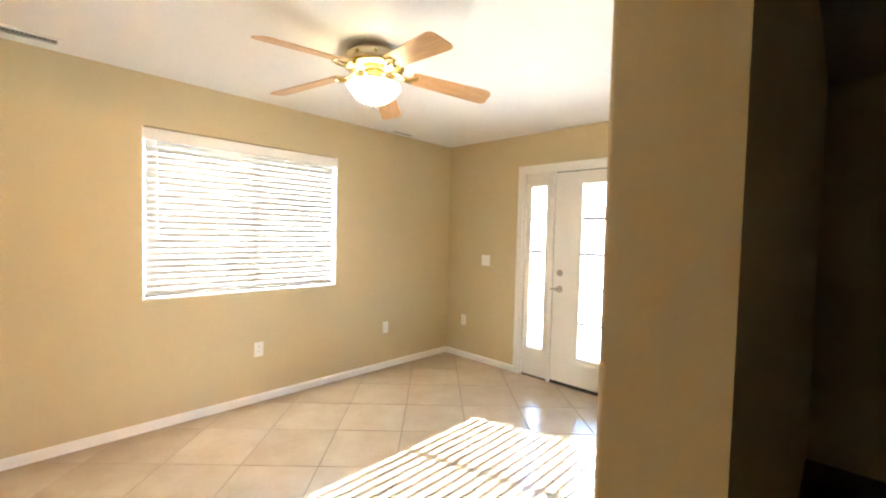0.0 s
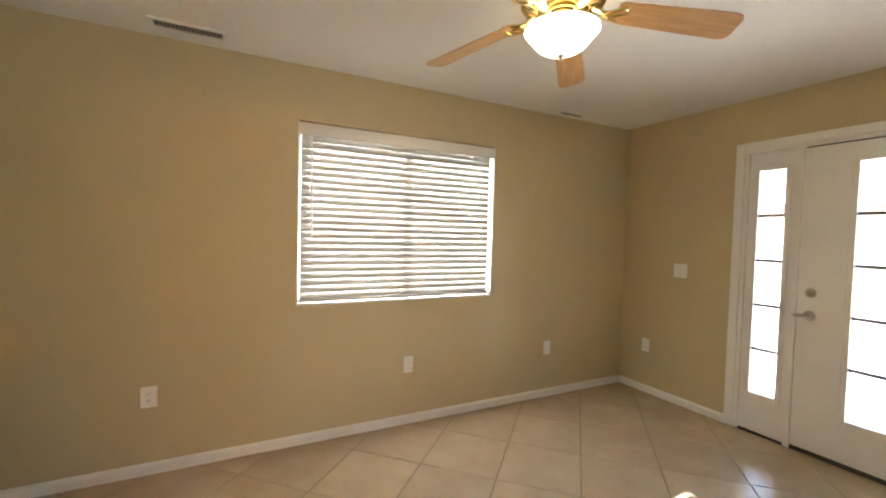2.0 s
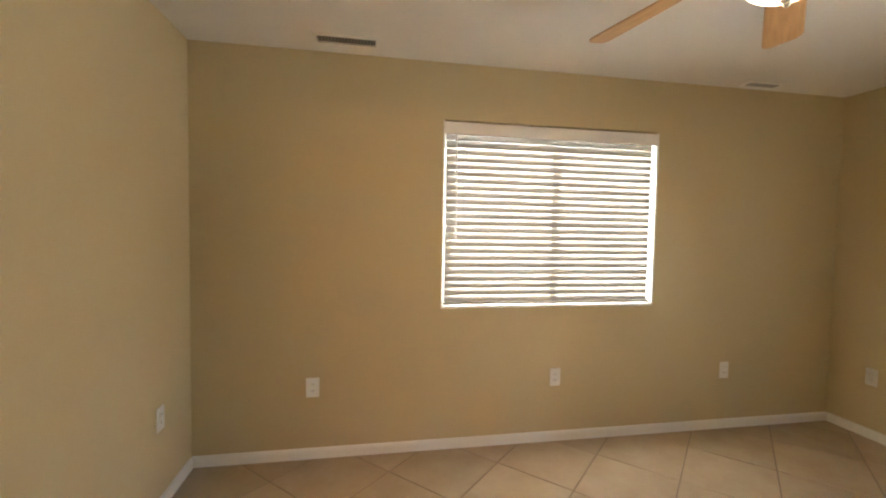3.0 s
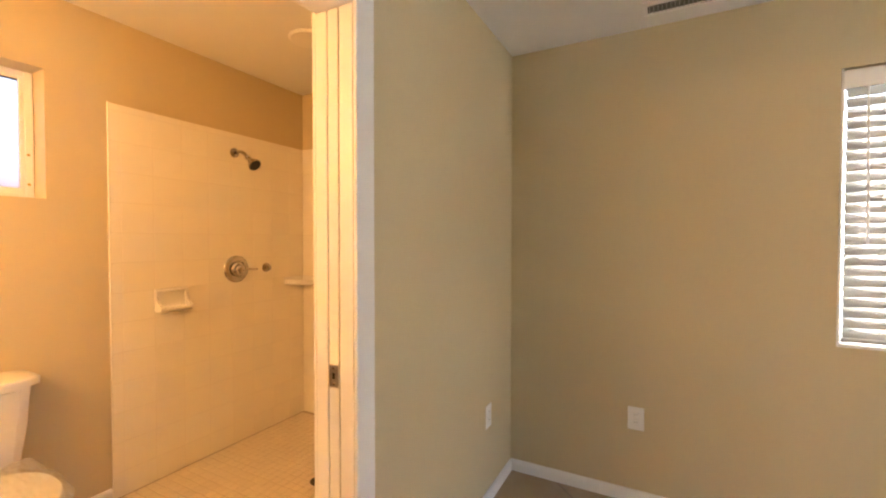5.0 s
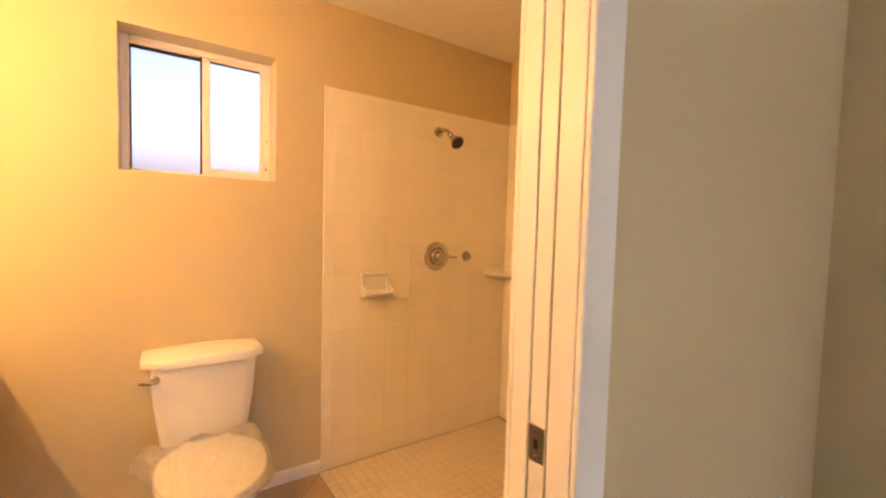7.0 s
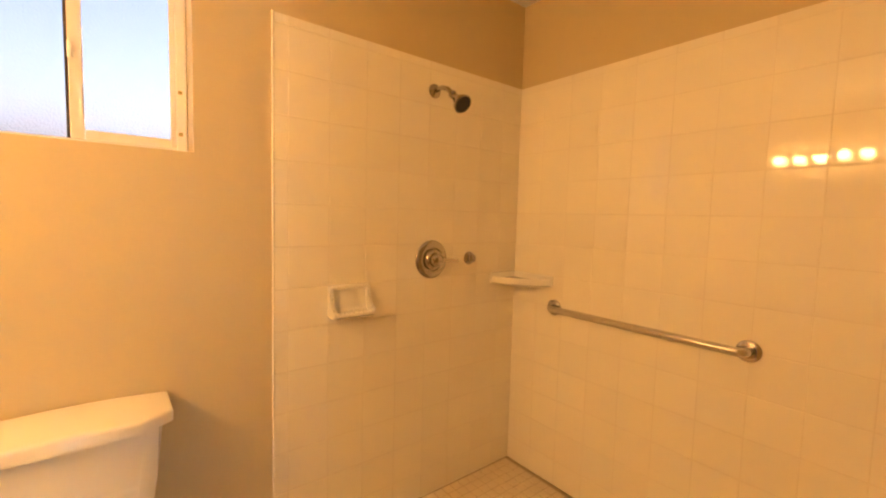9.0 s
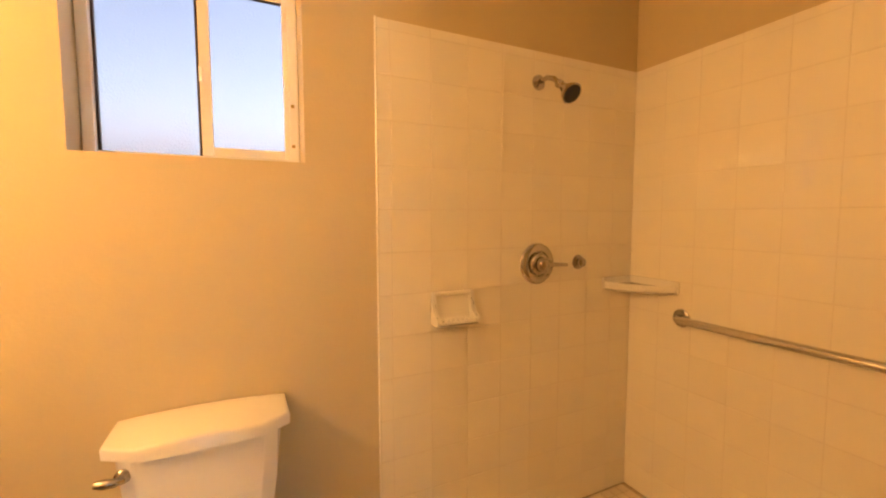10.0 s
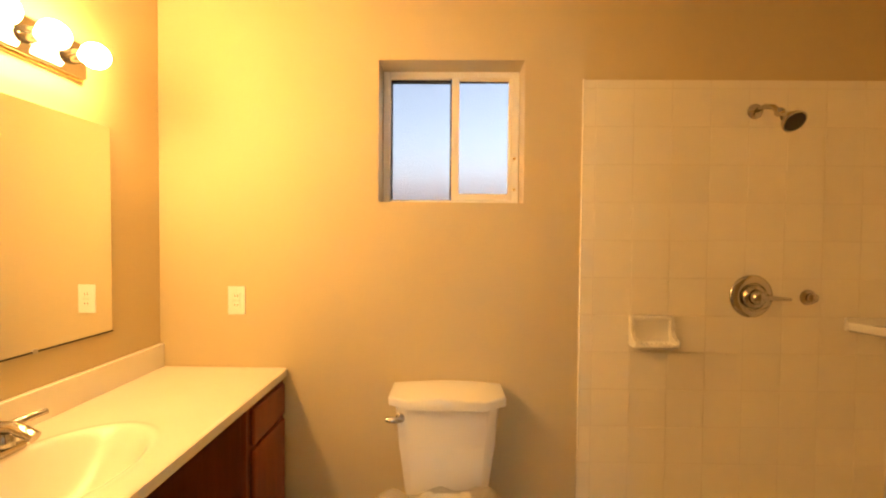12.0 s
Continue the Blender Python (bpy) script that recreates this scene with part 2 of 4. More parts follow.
def wall_mesh(axis, p0, p1, a0, a1, z0, z1, holes=()):
    """A wall between two planes of an axis, from a0 to a1 along the other, with openings (a0, a1, z0, z1) right through."""
    As = sorted({a0, a1, *[h[0] for h in holes], *[h[1] for h in holes]})
    Zs = sorted({z0, z1, *[h[2] for h in holes], *[h[3] for h in holes]})
    As, Zs = [a for a in As if a0 <= a <= a1], [z for z in Zs if z0 <= z <= z1]
    full = {(i, j): not any(h[0] <= (As[i] + As[i + 1]) / 2 <= h[1] and h[2] <= (Zs[j] + Zs[j + 1]) / 2 <= h[3] for h in holes)
            for i in range(len(As) - 1) for j in range(len(Zs) - 1)}
    bm, seen = bmesh.new(), {}

    def v(p, a, z):
        key = (p, a, z)
        if key not in seen:
            seen[key] = bm.verts.new((p, a, z) if axis == "x" else (a, p, z))
        return seen[key]

    for (i, j), ok in full.items():
        if not ok:
            continue
        a, b, c, d = As[i], As[i + 1], Zs[j], Zs[j + 1]
        for p in (p0, p1):
            bm.faces.new((v(p, a, c), v(p, b, c), v(p, b, d), v(p, a, d)))
        for di, dj, q in ((-1, 0, ((a, c), (a, d))), (1, 0, ((b, c), (b, d))), (0, -1, ((a, c), (b, c))), (0, 1, ((a, d), (b, d)))):
            if not full.get((i + di, j + dj), False):
                (s, u), (w, x) = q
                bm.faces.new((v(p0, s, u), v(p1, s, u), v(p1, w, x), v(p0, w, x)))
    return bm


# ---------------------------------------------------------------- plan
XE = 4.44            # bedroom: wall with the glazed door
YS, YS2 = -3.03, -3.265   # bedroom: thick wall with the way in
H1, H2 = 2.435, 2.515    # ceilings of bedroom and bathroom
XW = -1.76           # bathroom: wall with toilet and shower
XT = -0.12           # bathroom face of the wall between
YN = 0.07            # bathroom: end wall of the shower
YV = -3.06           # bathroom: wall with the mirror
SHY = -1.25          # edge of the shower
WIN = (1.443, 2.932, 0.915, 2.092)      # bedroom window opening
BWIN = (-2.115, -1.495, 1.562, 2.164)   # bathroom window opening
DOORY = (-2.3, -1.40)                   # bathroom doorway, rough
UNIT = (-2.81, -1.02, 2.075)            # glazed unit: two sides and the top

solid("wall_north", wall_mesh("y", 0.0, 0.17, XT + 0.004, XE + 0.18, -0.1, 2.9, [WIN]), TAN, "tan painted wall with a blinded window", "wall", "structure")
solid("wall_east", wall_mesh("x", XE, XE + 0.18, YS - 2.2, -0.002, -0.1, 2.9, [(UNIT[0], UNIT[1], -0.1, UNIT[2])]), TAN,
      "tan painted wall round a glazed door", "wall", "structure")
def rounded_opening(bm, xs, r):
    """Rounds the upright corners of an opening, as plaster bead does."""
    bmesh.ops.remove_doubles(bm, verts=bm.verts, dist=1e-5)
    edges = [e for e in bm.edges if abs(e.verts[0].co.z - e.verts[1].co.z) > 0.5 and abs(e.verts[0].co.x - e.verts[1].co.x) < 1e-4
             and any(abs(e.verts[0].co.x - x) < 1e-4 for x in xs) and min(v.co.z for v in e.verts) < 0 and len(e.link_faces) == 2]
    bmesh.ops.bevel(bm, geom=edges, offset=r, segments=5, affect="EDGES", profile=0.5)
    return bm


solid("wall_south", rounded_opening(wall_mesh("y", YS2, YS, 0.004, XE - 0.002, -0.1, 2.9, [(0.42, 1.67, -0.1, 2.1)]), (0.42, 1.67), 0.02), TAN,
      "thick tan wall with a plain opening", "wall", "structure")
solid("wall_between", wall_mesh("x", XT, 0.0, YV - 2.0, -0.002, -0.1, 2.9, [(DOORY[0], DOORY[1], -0.1, 2.07)]), TAN,
      "tan wall between bedroom and bathroom", "wall", "structure")
solid("wall_bath_west", wall_mesh("x", XW - 0.17, XW, YV - 0.15, YN + 0.2, -0.1, 2.9, [BWIN]), TAN, "tan bathroom wall with a small window", "wall", "structure")
solid("wall_bath_north", wall_mesh("y", YN, YN + 0.17, XW + 0.002, XT + 0.002, -0.1, 2.9), TAN, "tan wall above the shower tile", "wall", "structure")
solid("wall_bath_south", wall_mesh("y", YV - 0.12, YV, XW + 0.002, XT - 0.002, -0.1, 2.9), TAN, "tan wall behind the vanity", "wall", "structure")
solid("wall_hall_south", wall_mesh("y", -5.2, -5.05, 0.002, XE - 0.002, -0.1, 2.9), TAN, "tan wall of the hall", "wall", "structure")
solid("ceiling_bedroom", boxed(0.002, XE - 0.002, YS + 0.002, -0.002, H1, H1 + 0.1), CEIL, "white textured bedroom ceiling", "ceiling", "structure")
solid("ceiling_bath", boxed(XW + 0.002, XT - 0.002, YV + 0.002, YN - 0.002, H2, H2 + 0.1), CEIL, "white painted bathroom ceiling", "ceiling", "structure")
solid("ceiling_hall", boxed(0.002, XE - 0.002, -5.048, YS2 - 0.002, H1, H1 + 0.1), CEIL, "white hall ceiling", "ceiling", "structure")
# unseen slab; the west eave is stretched to keep sun off the bathroom window
solid("roof", boxed(XW - 0.85, XE + 0.45, -5.6, 0.6, 2.9, 3.05), STUCCO, "unseen flat roof slab, west eave lengthened to shade the bathroom window", "roof", "structure")
ZB = 0.015           # the bedroom floor lies a little above the bathroom's
floor = solid("floor", box(boxed(XW + 0.002, XE + 0.17, -5.05, YN - 0.002, -0.1, -0.003), 0.001, XE + 0.01, -5.049, -0.001, -0.09, ZB - 0.003), GROUT, "brown grout bed under beige floor tiles", "floor", "structure")


# baseboards
def baseboard(name, a, b, inward, z0=ZB):
    """A moulded white baseboard from a to b, standing off the wall on the inward side."""
    a, b, n = Vector((*a, z0)), Vector((*b, z0)), Vector((*inward, 0))
    prof = [(0.0, 0.0), (0.013, 0.0), (0.013, 0.046), (0.0105, 0.055), (0.006, 0.062), (0.0, 0.065)]
    bm = bmesh.new()
    loft(bm, [[p + n * d + Vector((0, 0, z)) for d, z in prof] for p in (a, b)])
    return solid(name, bm, TRIM, "white painted wooden baseboard", "baseboard", "structure")


baseboard("baseboard_north", (0.002, 0), (XE - 0.002, 0), (0, -1))
baseboard("baseboard_east_1", (XE, -0.016), (XE, UNIT[1] + 0.02), (-1, 0))
baseboard("baseboard_east_2", (XE, UNIT[0] - 0.02), (XE, YS + 0.002), (-1, 0))
baseboard("baseboard_west_1", (0, -0.016), (0, -1.335), (1, 0))
baseboard("baseboard_west_2", (0, -2.365), (0, YS + 0.002), (1, 0))
baseboard("baseboard_south", (1.67, YS), (XE - 0.016, YS), (0, 1))
baseboard("baseboard_bath_west", (XW, SHY - 0.004), (XW, -2.53), (1, 0), 0.0)

# ---------------------------------------------------------------- bathroom doorway (pocket door)


def bath_doorway():
    d = base("door_frame_1", (0, -1.8, 0), "white painted jamb of a pocket doorway", "door frame", kind="structure")
    inv = Matrix.Translation((0, 1.8, 0))

    def add(name, x0, x1, y0, y1, z0, z1, bev=0.003, mat=TRIM, label=""):
        return part(name, moved(boxed(x0, x1, y0, y1, z0, z1, bev), inv), mat, d, label)

    # latch side: two strips with a set-back centre strip between them
    for s, y in ((1, -1.40), (-1, -2.3)):
        def side(nm, xa, xb, d, mat=TRIM, bev=0.002):
            add(nm, xa, xb, min(y, y - s * d), max(y, y - s * d), 0.0, 2.045, bev, mat)

        side("jamb_strip", -0.138, -0.0935, 0.013)
        side("jamb_centre", -0.0905, -0.052, 0.011)
        side("jamb_strip", -0.046, 0.004, 0.013)
        # dark strip paints the shade at the back of the gap
        side("groove_shade", -0.0515, -0.0465, 0.002, DARK, 0.0)
        for x0, x1, o in ((0.0045, 0.018, 1), (-0.154, -0.1385, -1)):
            a, b = sorted((y - s * 0.0122, y + s * 0.072))
            add("casing", x0, x1, a, b, 0.0, 2.12, 0.005)
    add("head_jamb", -0.138, 0.004, -2.3, -1.40, 2.048, 2.07)
    for x0, x1 in ((0.0045, 0.018), (-0.154, -0.1385)):
        add("head_casing", x0 + 0.001, x1 - 0.001, -2.287, -1.413, 2.05, 2.118, 0.005)
    plate = add("strike_plate", -0.0885, -0.0545, -1.4135, -1.4112, 0.932, 0.998, 0.0, NICKEL, "bright chrome strike plate")
    bm = boxed(-0.076, -0.066, -1.4142, -1.4136, 0.956, 0.974)
    part("latch_hole", moved(bm, inv), DARK, plate)
    for z in (0.942, 0.988):
        part("screw", moved(lathe(bmesh.new(), [(0.004, 0), (0.003, 0.001)], 10), Matrix.Translation((-0.0715, -1.4137 + 1.8, z)) @ Matrix.Rotation(radians(90), 4, "X")), STEEL, plate)


bath_doorway()

# ---------------------------------------------------------------- glazed door unit


def plate_with_hole(bm, x0, x1, y0, y1, z0, z1, g):
    """A slab with one glazed opening g = (y0, y1, z0, z1)."""
    got = wall_mesh("x", x0, x1, y0, y1, z0, z1, [g])
    me = bpy.data.meshes.new("tmp")
    got.to_mesh(me)
    got.free()
    bm.from_mesh(me)
    bpy.data.meshes.remove(me)
    return bm


GZ0, GZ1 = 0.305, 1.912


def lite(owner, xc, g, bars_v):
    """Glass, moulding and grille bars of one glazed opening."""
    y0, y1, z0, z1 = g
    ob = part("glass_pane", boxed(xc - 0.006, xc + 0.006, y0 - 0.003, y1 + 0.003, z0 - 0.003, z1 + 0.003), GLASS, owner, "clear glass")
    ob.visible_shadow = False
    for side in (-1, 1):
        bm = bmesh.new()
        x0, x1 = sorted((xc + side * 0.022, xc + side * 0.032))
        for a, b, c, d in ((y0 - 0.03, y0 + 0.004, z0 - 0.03, z1 + 0.03), (y1 - 0.004, y1 + 0.03, z0 - 0.03, z1 + 0.03)):
            box(bm, x0, x1, a, b, c, d, 0.004)
        for c, d in ((z0 - 0.0295, z0 + 0.004), (z1 - 0.004, z1 + 0.0295)):
            box(bm, x0 + 0.0005, x1 - 0.0005, y0 + 0.0045, y1 - 0.0045, c, d, 0.003)
        part("glass_moulding", bm, TRIM, owner)
    for k in range(1, 5):
        z = z0 + (z1 - z0) * k / 5
        part("grille_bar", boxed(xc - 0.009, xc - 0.0065, y0, y1, z - 0.0125, z + 0.0125), MUNTIN, owner)
    if bars_v:
        y = (y0 + y1) / 2
        part("grille_bar", boxed(xc + 0.0065, xc + 0.009, y - 0.005, y + 0.005, z0, z1), MUNTIN, owner)


def glazed_unit():
    u = base("door_frame_2", (0, 0, 0), "white painted frame round a glazed door with two sidelights", "door frame", kind="structure")
    y0, y1, top = UNIT
    e = 0.002
    for a, b in ((y1 - 0.035, y1 - e), (y0 + e, y0 + 0.035)):
        part("jamb", boxed(XE + 0.001, XE + 0.175, a, b, 0, top - 0.035, 0.003), TRIM, u)
    part("head_jamb", boxed(XE + 0.001, XE + 0.175, y0 + e, y1 - e, top - 0.034, top - e, 0.003), TRIM, u)
    for y in (-1.362, -2.452):
        part("mullion_post", boxed(XE + 0.0015, XE + 0.14, y - 0.018, y + 0.018, 0, top - 0.036, 0.003), TRIM, u)
    part("casing", boxed(XE - 0.016, XE - 0.001, y1 - 0.012, y1 + 0.05, 0, top + 0.045, 0.005), TRIM, u)
    part("casing", boxed(XE - 0.016, XE - 0.001, y0 - 0.05, y0 + 0.012, 0, top + 0.045, 0.005), TRIM, u)
    part("head_casing", boxed(XE - 0.0165, XE - 0.001, y0 + 0.0125, y1 - 0.0125, top - 0.012, top + 0.046, 0.005), TRIM, u)
    part("threshold", boxed(XE + 0.012, XE + 0.18, y0 + 0.036, y1 - 0.036, 0, 0.026, 0.004), BRONZE, u, "dark bronze threshold")
    for a, b, g in ((-1.343, y1 - 0.036, (-1.285, -1.115)), (y0 + 0.036, -2.471, (-2.71, -2.55))):
        s = new("sidelight")
        s.parent = u
        bm = plate_with_hole(bmesh.new(), XE + 0.02, XE + 0.064, a, b, 0.027, top - 0.036, (*g, GZ0, GZ1))
        part("panel", bm, TRIM, s)
        lite(s, XE + 0.042, (*g, GZ0, GZ1), False)
    # the door leaf
    d = base("door_1", (XE, -1.9, 0), "white glazed door with a ten-light pane, closed", "door", kind="structure")
    inv = Matrix.Translation((-XE, 1.9, 0))
    g = (-2.197, -1.655, GZ0, GZ1)
    bm = plate_with_hole(bmesh.new(), XE + 0.012, XE + 0.056, -2.430, -1.384, 0.042, top - 0.045, g)
    leaf = part("leaf", moved(bm, inv), TRIM, d)
    part("door_sweep", moved(boxed(XE + 0.0105, XE + 0.05, -2.43, -1.384, 0.027, 0.0415), inv), RUBBER, d, "dark rubber door sweep")
    part("weather_strip", moved(boxed(XE + 0.018, XE + 0.05, -2.43, -1.384, top - 0.0445, top - 0.0365), inv), RUBBER, d)
    hold = base("glazing", (0, 0, 0), "", "")
    hold.parent = d
    hold.location = (-XE, 1.9, 0)
    lite(hold, XE + 0.034, g, True)
    # deadbolt and lever
    turn = Matrix.Rotation(radians(-90), 4, "Y")
    bolt = part("deadbolt", moved(lathe(bmesh.new(), [(0.031, 0), (0.031, 0.004), (0.024, 0.014), (0.012, 0.016), (0.012, 0.022)], 28),
                                  Matrix.Translation((0.012, 1.9 - 1.452, 1.078)) @ turn), NICKEL, d, "satin nickel deadbolt", True)
    part("thumb_turn", boxed(-0.036, -0.008, 1.9 - 1.455, 1.9 - 1.449, 1.062, 1.094, 0.002), NICKEL, bolt)
    rose = part("lever_rose", moved(lathe(bmesh.new(), [(0.033, 0), (0.033, 0.004), (0.026, 0.014), (0.012, 0.018), (0.011, 0.045)], 28),
                                    Matrix.Translation((0.012, 1.9 - 1.452, 0.925)) @ turn), NICKEL, d, "satin nickel lever set", True)
    bm = tube(bmesh.new(), [(-0.035, 1.9 - 1.465, 0.925), (-0.042, 1.9 - 1.45, 0.925), (-0.045, 1.9 - 1.42, 0.926), (-0.043, 1.9 - 1.388, 0.923)], [0.012, 0.014, 0.011, 0.009])
    part("lever", bm, NICKEL, rose, "", True)
    for z in (0.3, 1.055, 1.825):
        h = part("hinge", boxed(0.002, 0.011, 1.9 - 2.449, 1.9 - 2.425, z - 0.05, z + 0.05, 0.001), STEEL, d, "steel butt hinge")
        part("hinge_barrel", lathe(bmesh.new(), [(0.007, -0.052), (0.007, 0.052)], 12, (-0.004, 1.9 - 2.44, z)), STEEL, h, "", True)


glazed_unit()

# ---------------------------------------------------------------- bedroom window and blind


def bedroom_window():
    x0, x1, z0, z1 = WIN
    w = base("window_1", (x0, 0.17, z0), "white vinyl slider window in a plain reveal", "window", kind="structure")
    inv = Matrix.Translation((-x0, -0.17, -z0))

    def add(name, *b, mat=VINYL, bev=0.003):
        return part(name, moved(boxed(*b, bev), inv), mat, w)

    e, f = 0.002, 0.045
    add("frame_side", x0 + e, x0 + f, 0.105, 0.165, z0 + e, z1 - e)
    add("frame_side", x1 - f, x1 - e, 0.105, 0.165, z0 + e, z1 - e)
    add("frame_rail", x0 + f + e, x1 - f - e, 0.106, 0.164, z0 + e, z0 + f)
    add("frame_rail", x0 + f + e, x1 - f - e, 0.106, 0.164, z1 - f, z1 - e)
    m = (x0 + x1) / 2
    add("meeting_stile", m - 0.02, m + 0.02, 0.11, 0.16, z0 + f + e, z1 - f - e)
    for a, b in ((x0 + f, m - 0.02), (m + 0.02, x1 - f)):
        g = add("glass_pane", a - 0.003, b + 0.003, 0.132, 0.138, z0 + f - 0.003, z1 - f + 0.003, mat=GLASS, bev=0)
        g.visible_shadow = False
    # white-painted lining of the reveal
    lin = base("window_reveal", (0, 0, 0), "white painted lining of the window reveal", "window reveal", kind="structure")
    part("sill", boxed(x0 + 0.004, x1 - 0.004, 0.001, 0.104, z0 + 0.001, z0 + 0.012, 0.002), TRIM, lin)
    part("lining", boxed(x0 + 0.001, x0 + 0.010, 0.001, 0.104, z0 + 0.013, z1 - 0.001, 0.002), TRIM, lin)
    part("lining", boxed(x1 - 0.010, x1 - 0.001, 0.001, 0.104, z0 + 0.013, z1 - 0.001, 0.002), TRIM, lin)


bedroom_window()


def blind():
    x0, x1, z0, z1 = WIN
    b = base("window_blind", (x0, 0.04, z1), "white slatted blind, lowered with slats tilted half shut", "blind")
    inv = Matrix.Translation((-x0, -0.04, -z1))
    part("valance", moved(boxed(x0 + 0.008, x1 - 0.008, -0.002, 0.008, z1 - 0.086, z1 - 0.014, 0.003), inv), TRIM, b)
    part("head_rail", moved(boxed(x0 + 0.016, x1 - 0.016, 0.014, 0.068, z1 - 0.055, z1 - 0.004, 0.003), inv), VINYL, b)
    part("bottom_rail", moved(boxed(x0 + 0.02, x1 - 0.02, 0.018, 0.066, z0 + 0.02, z0 + 0.038, 0.005), inv), SLAT, b)
    # one slat: slightly crowned across its width
    wd, tilt, n = 0.05, radians(69), 8
    bm = bmesh.new()
    top, low = [], []
    for i in range(n + 1):
        s = (i / n - 0.5)
        c = 0.003 * (1 - 4 * s * s)
        top.append((s * wd, c + 0.0012))
        low.append((s * wd, c - 0.0012))
    ring = top + low[::-1]
    ends = []
    for x in (0.028, x1 - 0.028 - x0):
        # the edge towards the room hangs low
        ends.append([(x, s * math.cos(tilt) - h * math.sin(-tilt) * -1, s * math.sin(tilt) + h * math.cos(tilt)) for s, h in ring])
    loft(bm, ends)
    me = mesh_of("slat", bm, SLAT, True)
    pitch = 0.0445
    z = z1 - 0.094
    while z > z0 + 0.054:
        s = new("slat", me)
        s.parent = b
        s.location = (0, 0.002, z - z1)
        z -= pitch
    for x in (0.14, 0.745, 1.35):
        for y in (-0.021, 0.025):
            part("ladder_cord", tube(bmesh.new(), [(x, y, -0.055), (x, y, z0 + 0.03 - z1)], 0.0009, 6), SLAT, b)
    part("tilt_wand", tube(bmesh.new(), [(0.085, -0.038, -0.07), (0.09, -0.039, -0.5), (0.092, -0.039, -0.74)], 0.0045, 8), PLATE, b, "clear-white tilt wand", True)
    part("pull_cord", tube(bmesh.new(), [(0.15, -0.036, -0.07), (0.152, -0.036, -0.8)], 0.0012, 6), SLAT, b)


blind()

# ---------------------------------------------------------------- plates on the walls


def wall_plate(name, at, yaw, w, h, gangs, label, group="", kinds="socket"):
    """A cover plate; its back lies on the wall, its face looks along local -y."""
    o = base(name, Matrix.Translation(at) @ Matrix.Rotation(radians(yaw), 4, "Z"), label, "outlet" if kinds == "socket" else "switch", group)
    part("cover_plate", boxed(-w / 2, w / 2, -0.006, -0.0005, -h / 2, h / 2, 0.0035, 3), PLATE, o)
    for g in range(gangs):
        x = (g - (gangs - 1) / 2) * 0.046
        if kinds == "socket":
            for z in (-0.0195, 0.0195):
                s = part("socket_face", boxed(x - 0.0165, x + 0.0165, -0.008, -0.0058, z - 0.0145, z + 0.0145, 0.004, 2), PLATE, o)
                for dx in (-0.006, 0.006):
                    part("slot", boxed(x + dx - 0.001, x + dx + 0.001, -0.0084, -0.0078, z - 0.003, z + 0.006), DARK, s)
        elif kinds == "safety":
            face = part("outlet_face", boxed(x - 0.0165, x + 0.0165, -0.0085, -0.0058, -0.033, 0.033, 0.002), PLATE, o)
            for z in (-0.02, 0.02):
                for dx in (-0.006, 0.006):
                    part("slot", boxed(x + dx - 0.0011, x + dx + 0.0011, -0.0089, -0.0083, z - 0.004, z + 0.005), DARK, face)
            for dx in (-0.008, 0.008):
                part("button", boxed(x + dx - 0.006, x + dx + 0.006, -0.0102, -0.0083, -0.0035, 0.0035, 0.001), SEATP, face)
        else:
            part("toggle_collar", boxed(x - 0.005, x + 0.005, -0.0075, -0.0058, -0.012, 0.012, 0.001), PLATE, o)
            part("toggle", moved(boxed(-0.0035, 0.0035, -0.016, 0, -0.004, 0.004, 0.0015), Matrix.Translation((x, -0.006, 0)) @ Matrix.Rotation(radians(25), 4, "X")), PLATE, o)
        for z in ((0,) if kinds == "socket" else (-h / 2 + 0.018, h / 2 - 0.018)):
            part("screw", moved(lathe(bmesh.new(), [(0.003, 0), (0.0022, 0.0012)], 8), Matrix.Translation((x, -0.0058, z)) @ Matrix.Rotation(radians(90), 4, "X")), PLATE, o)
    return o


OUT = "outlets along the bedroom walls"
wall_plate("wall_outlet", (0.672, 0, 0.452), 0, 0.078, 0.118, 1, "white wide duplex outlet plate on the tan wall", OUT)
wall_plate("wall_outlet", (2.225, 0, 0.447), 0, 0.072, 0.118, 1, "white duplex outlet plate under the window", OUT)
wall_plate("wall_outlet", (3.52, 0, 0.44), 0, 0.072, 0.118, 1, "white duplex outlet plate near the corner", OUT)
wall_plate("wall_outlet", (XE, -0.277, 0.442), -90, 0.072, 0.118, 1, "white duplex outlet plate beside the glazed door", OUT)
wall_plate("wall_outlet", (0, -0.362, 0.467), 90, 0.072, 0.118, 1, "white duplex outlet plate beside the bathroom doorway", OUT)
wall_plate("light_switch", (XE, -0.572, 1.144), -90, 0.117, 0.117, 2, "white two-gang toggle switch plate", kinds="toggle")
wall_plate("wall_outlet", (XW, -2.725, 1.133), 90, 0.076, 0.124, 1, "white two-socket safety outlet above the vanity counter", kinds="safety")

# ---------------------------------------------------------------- ceiling vents


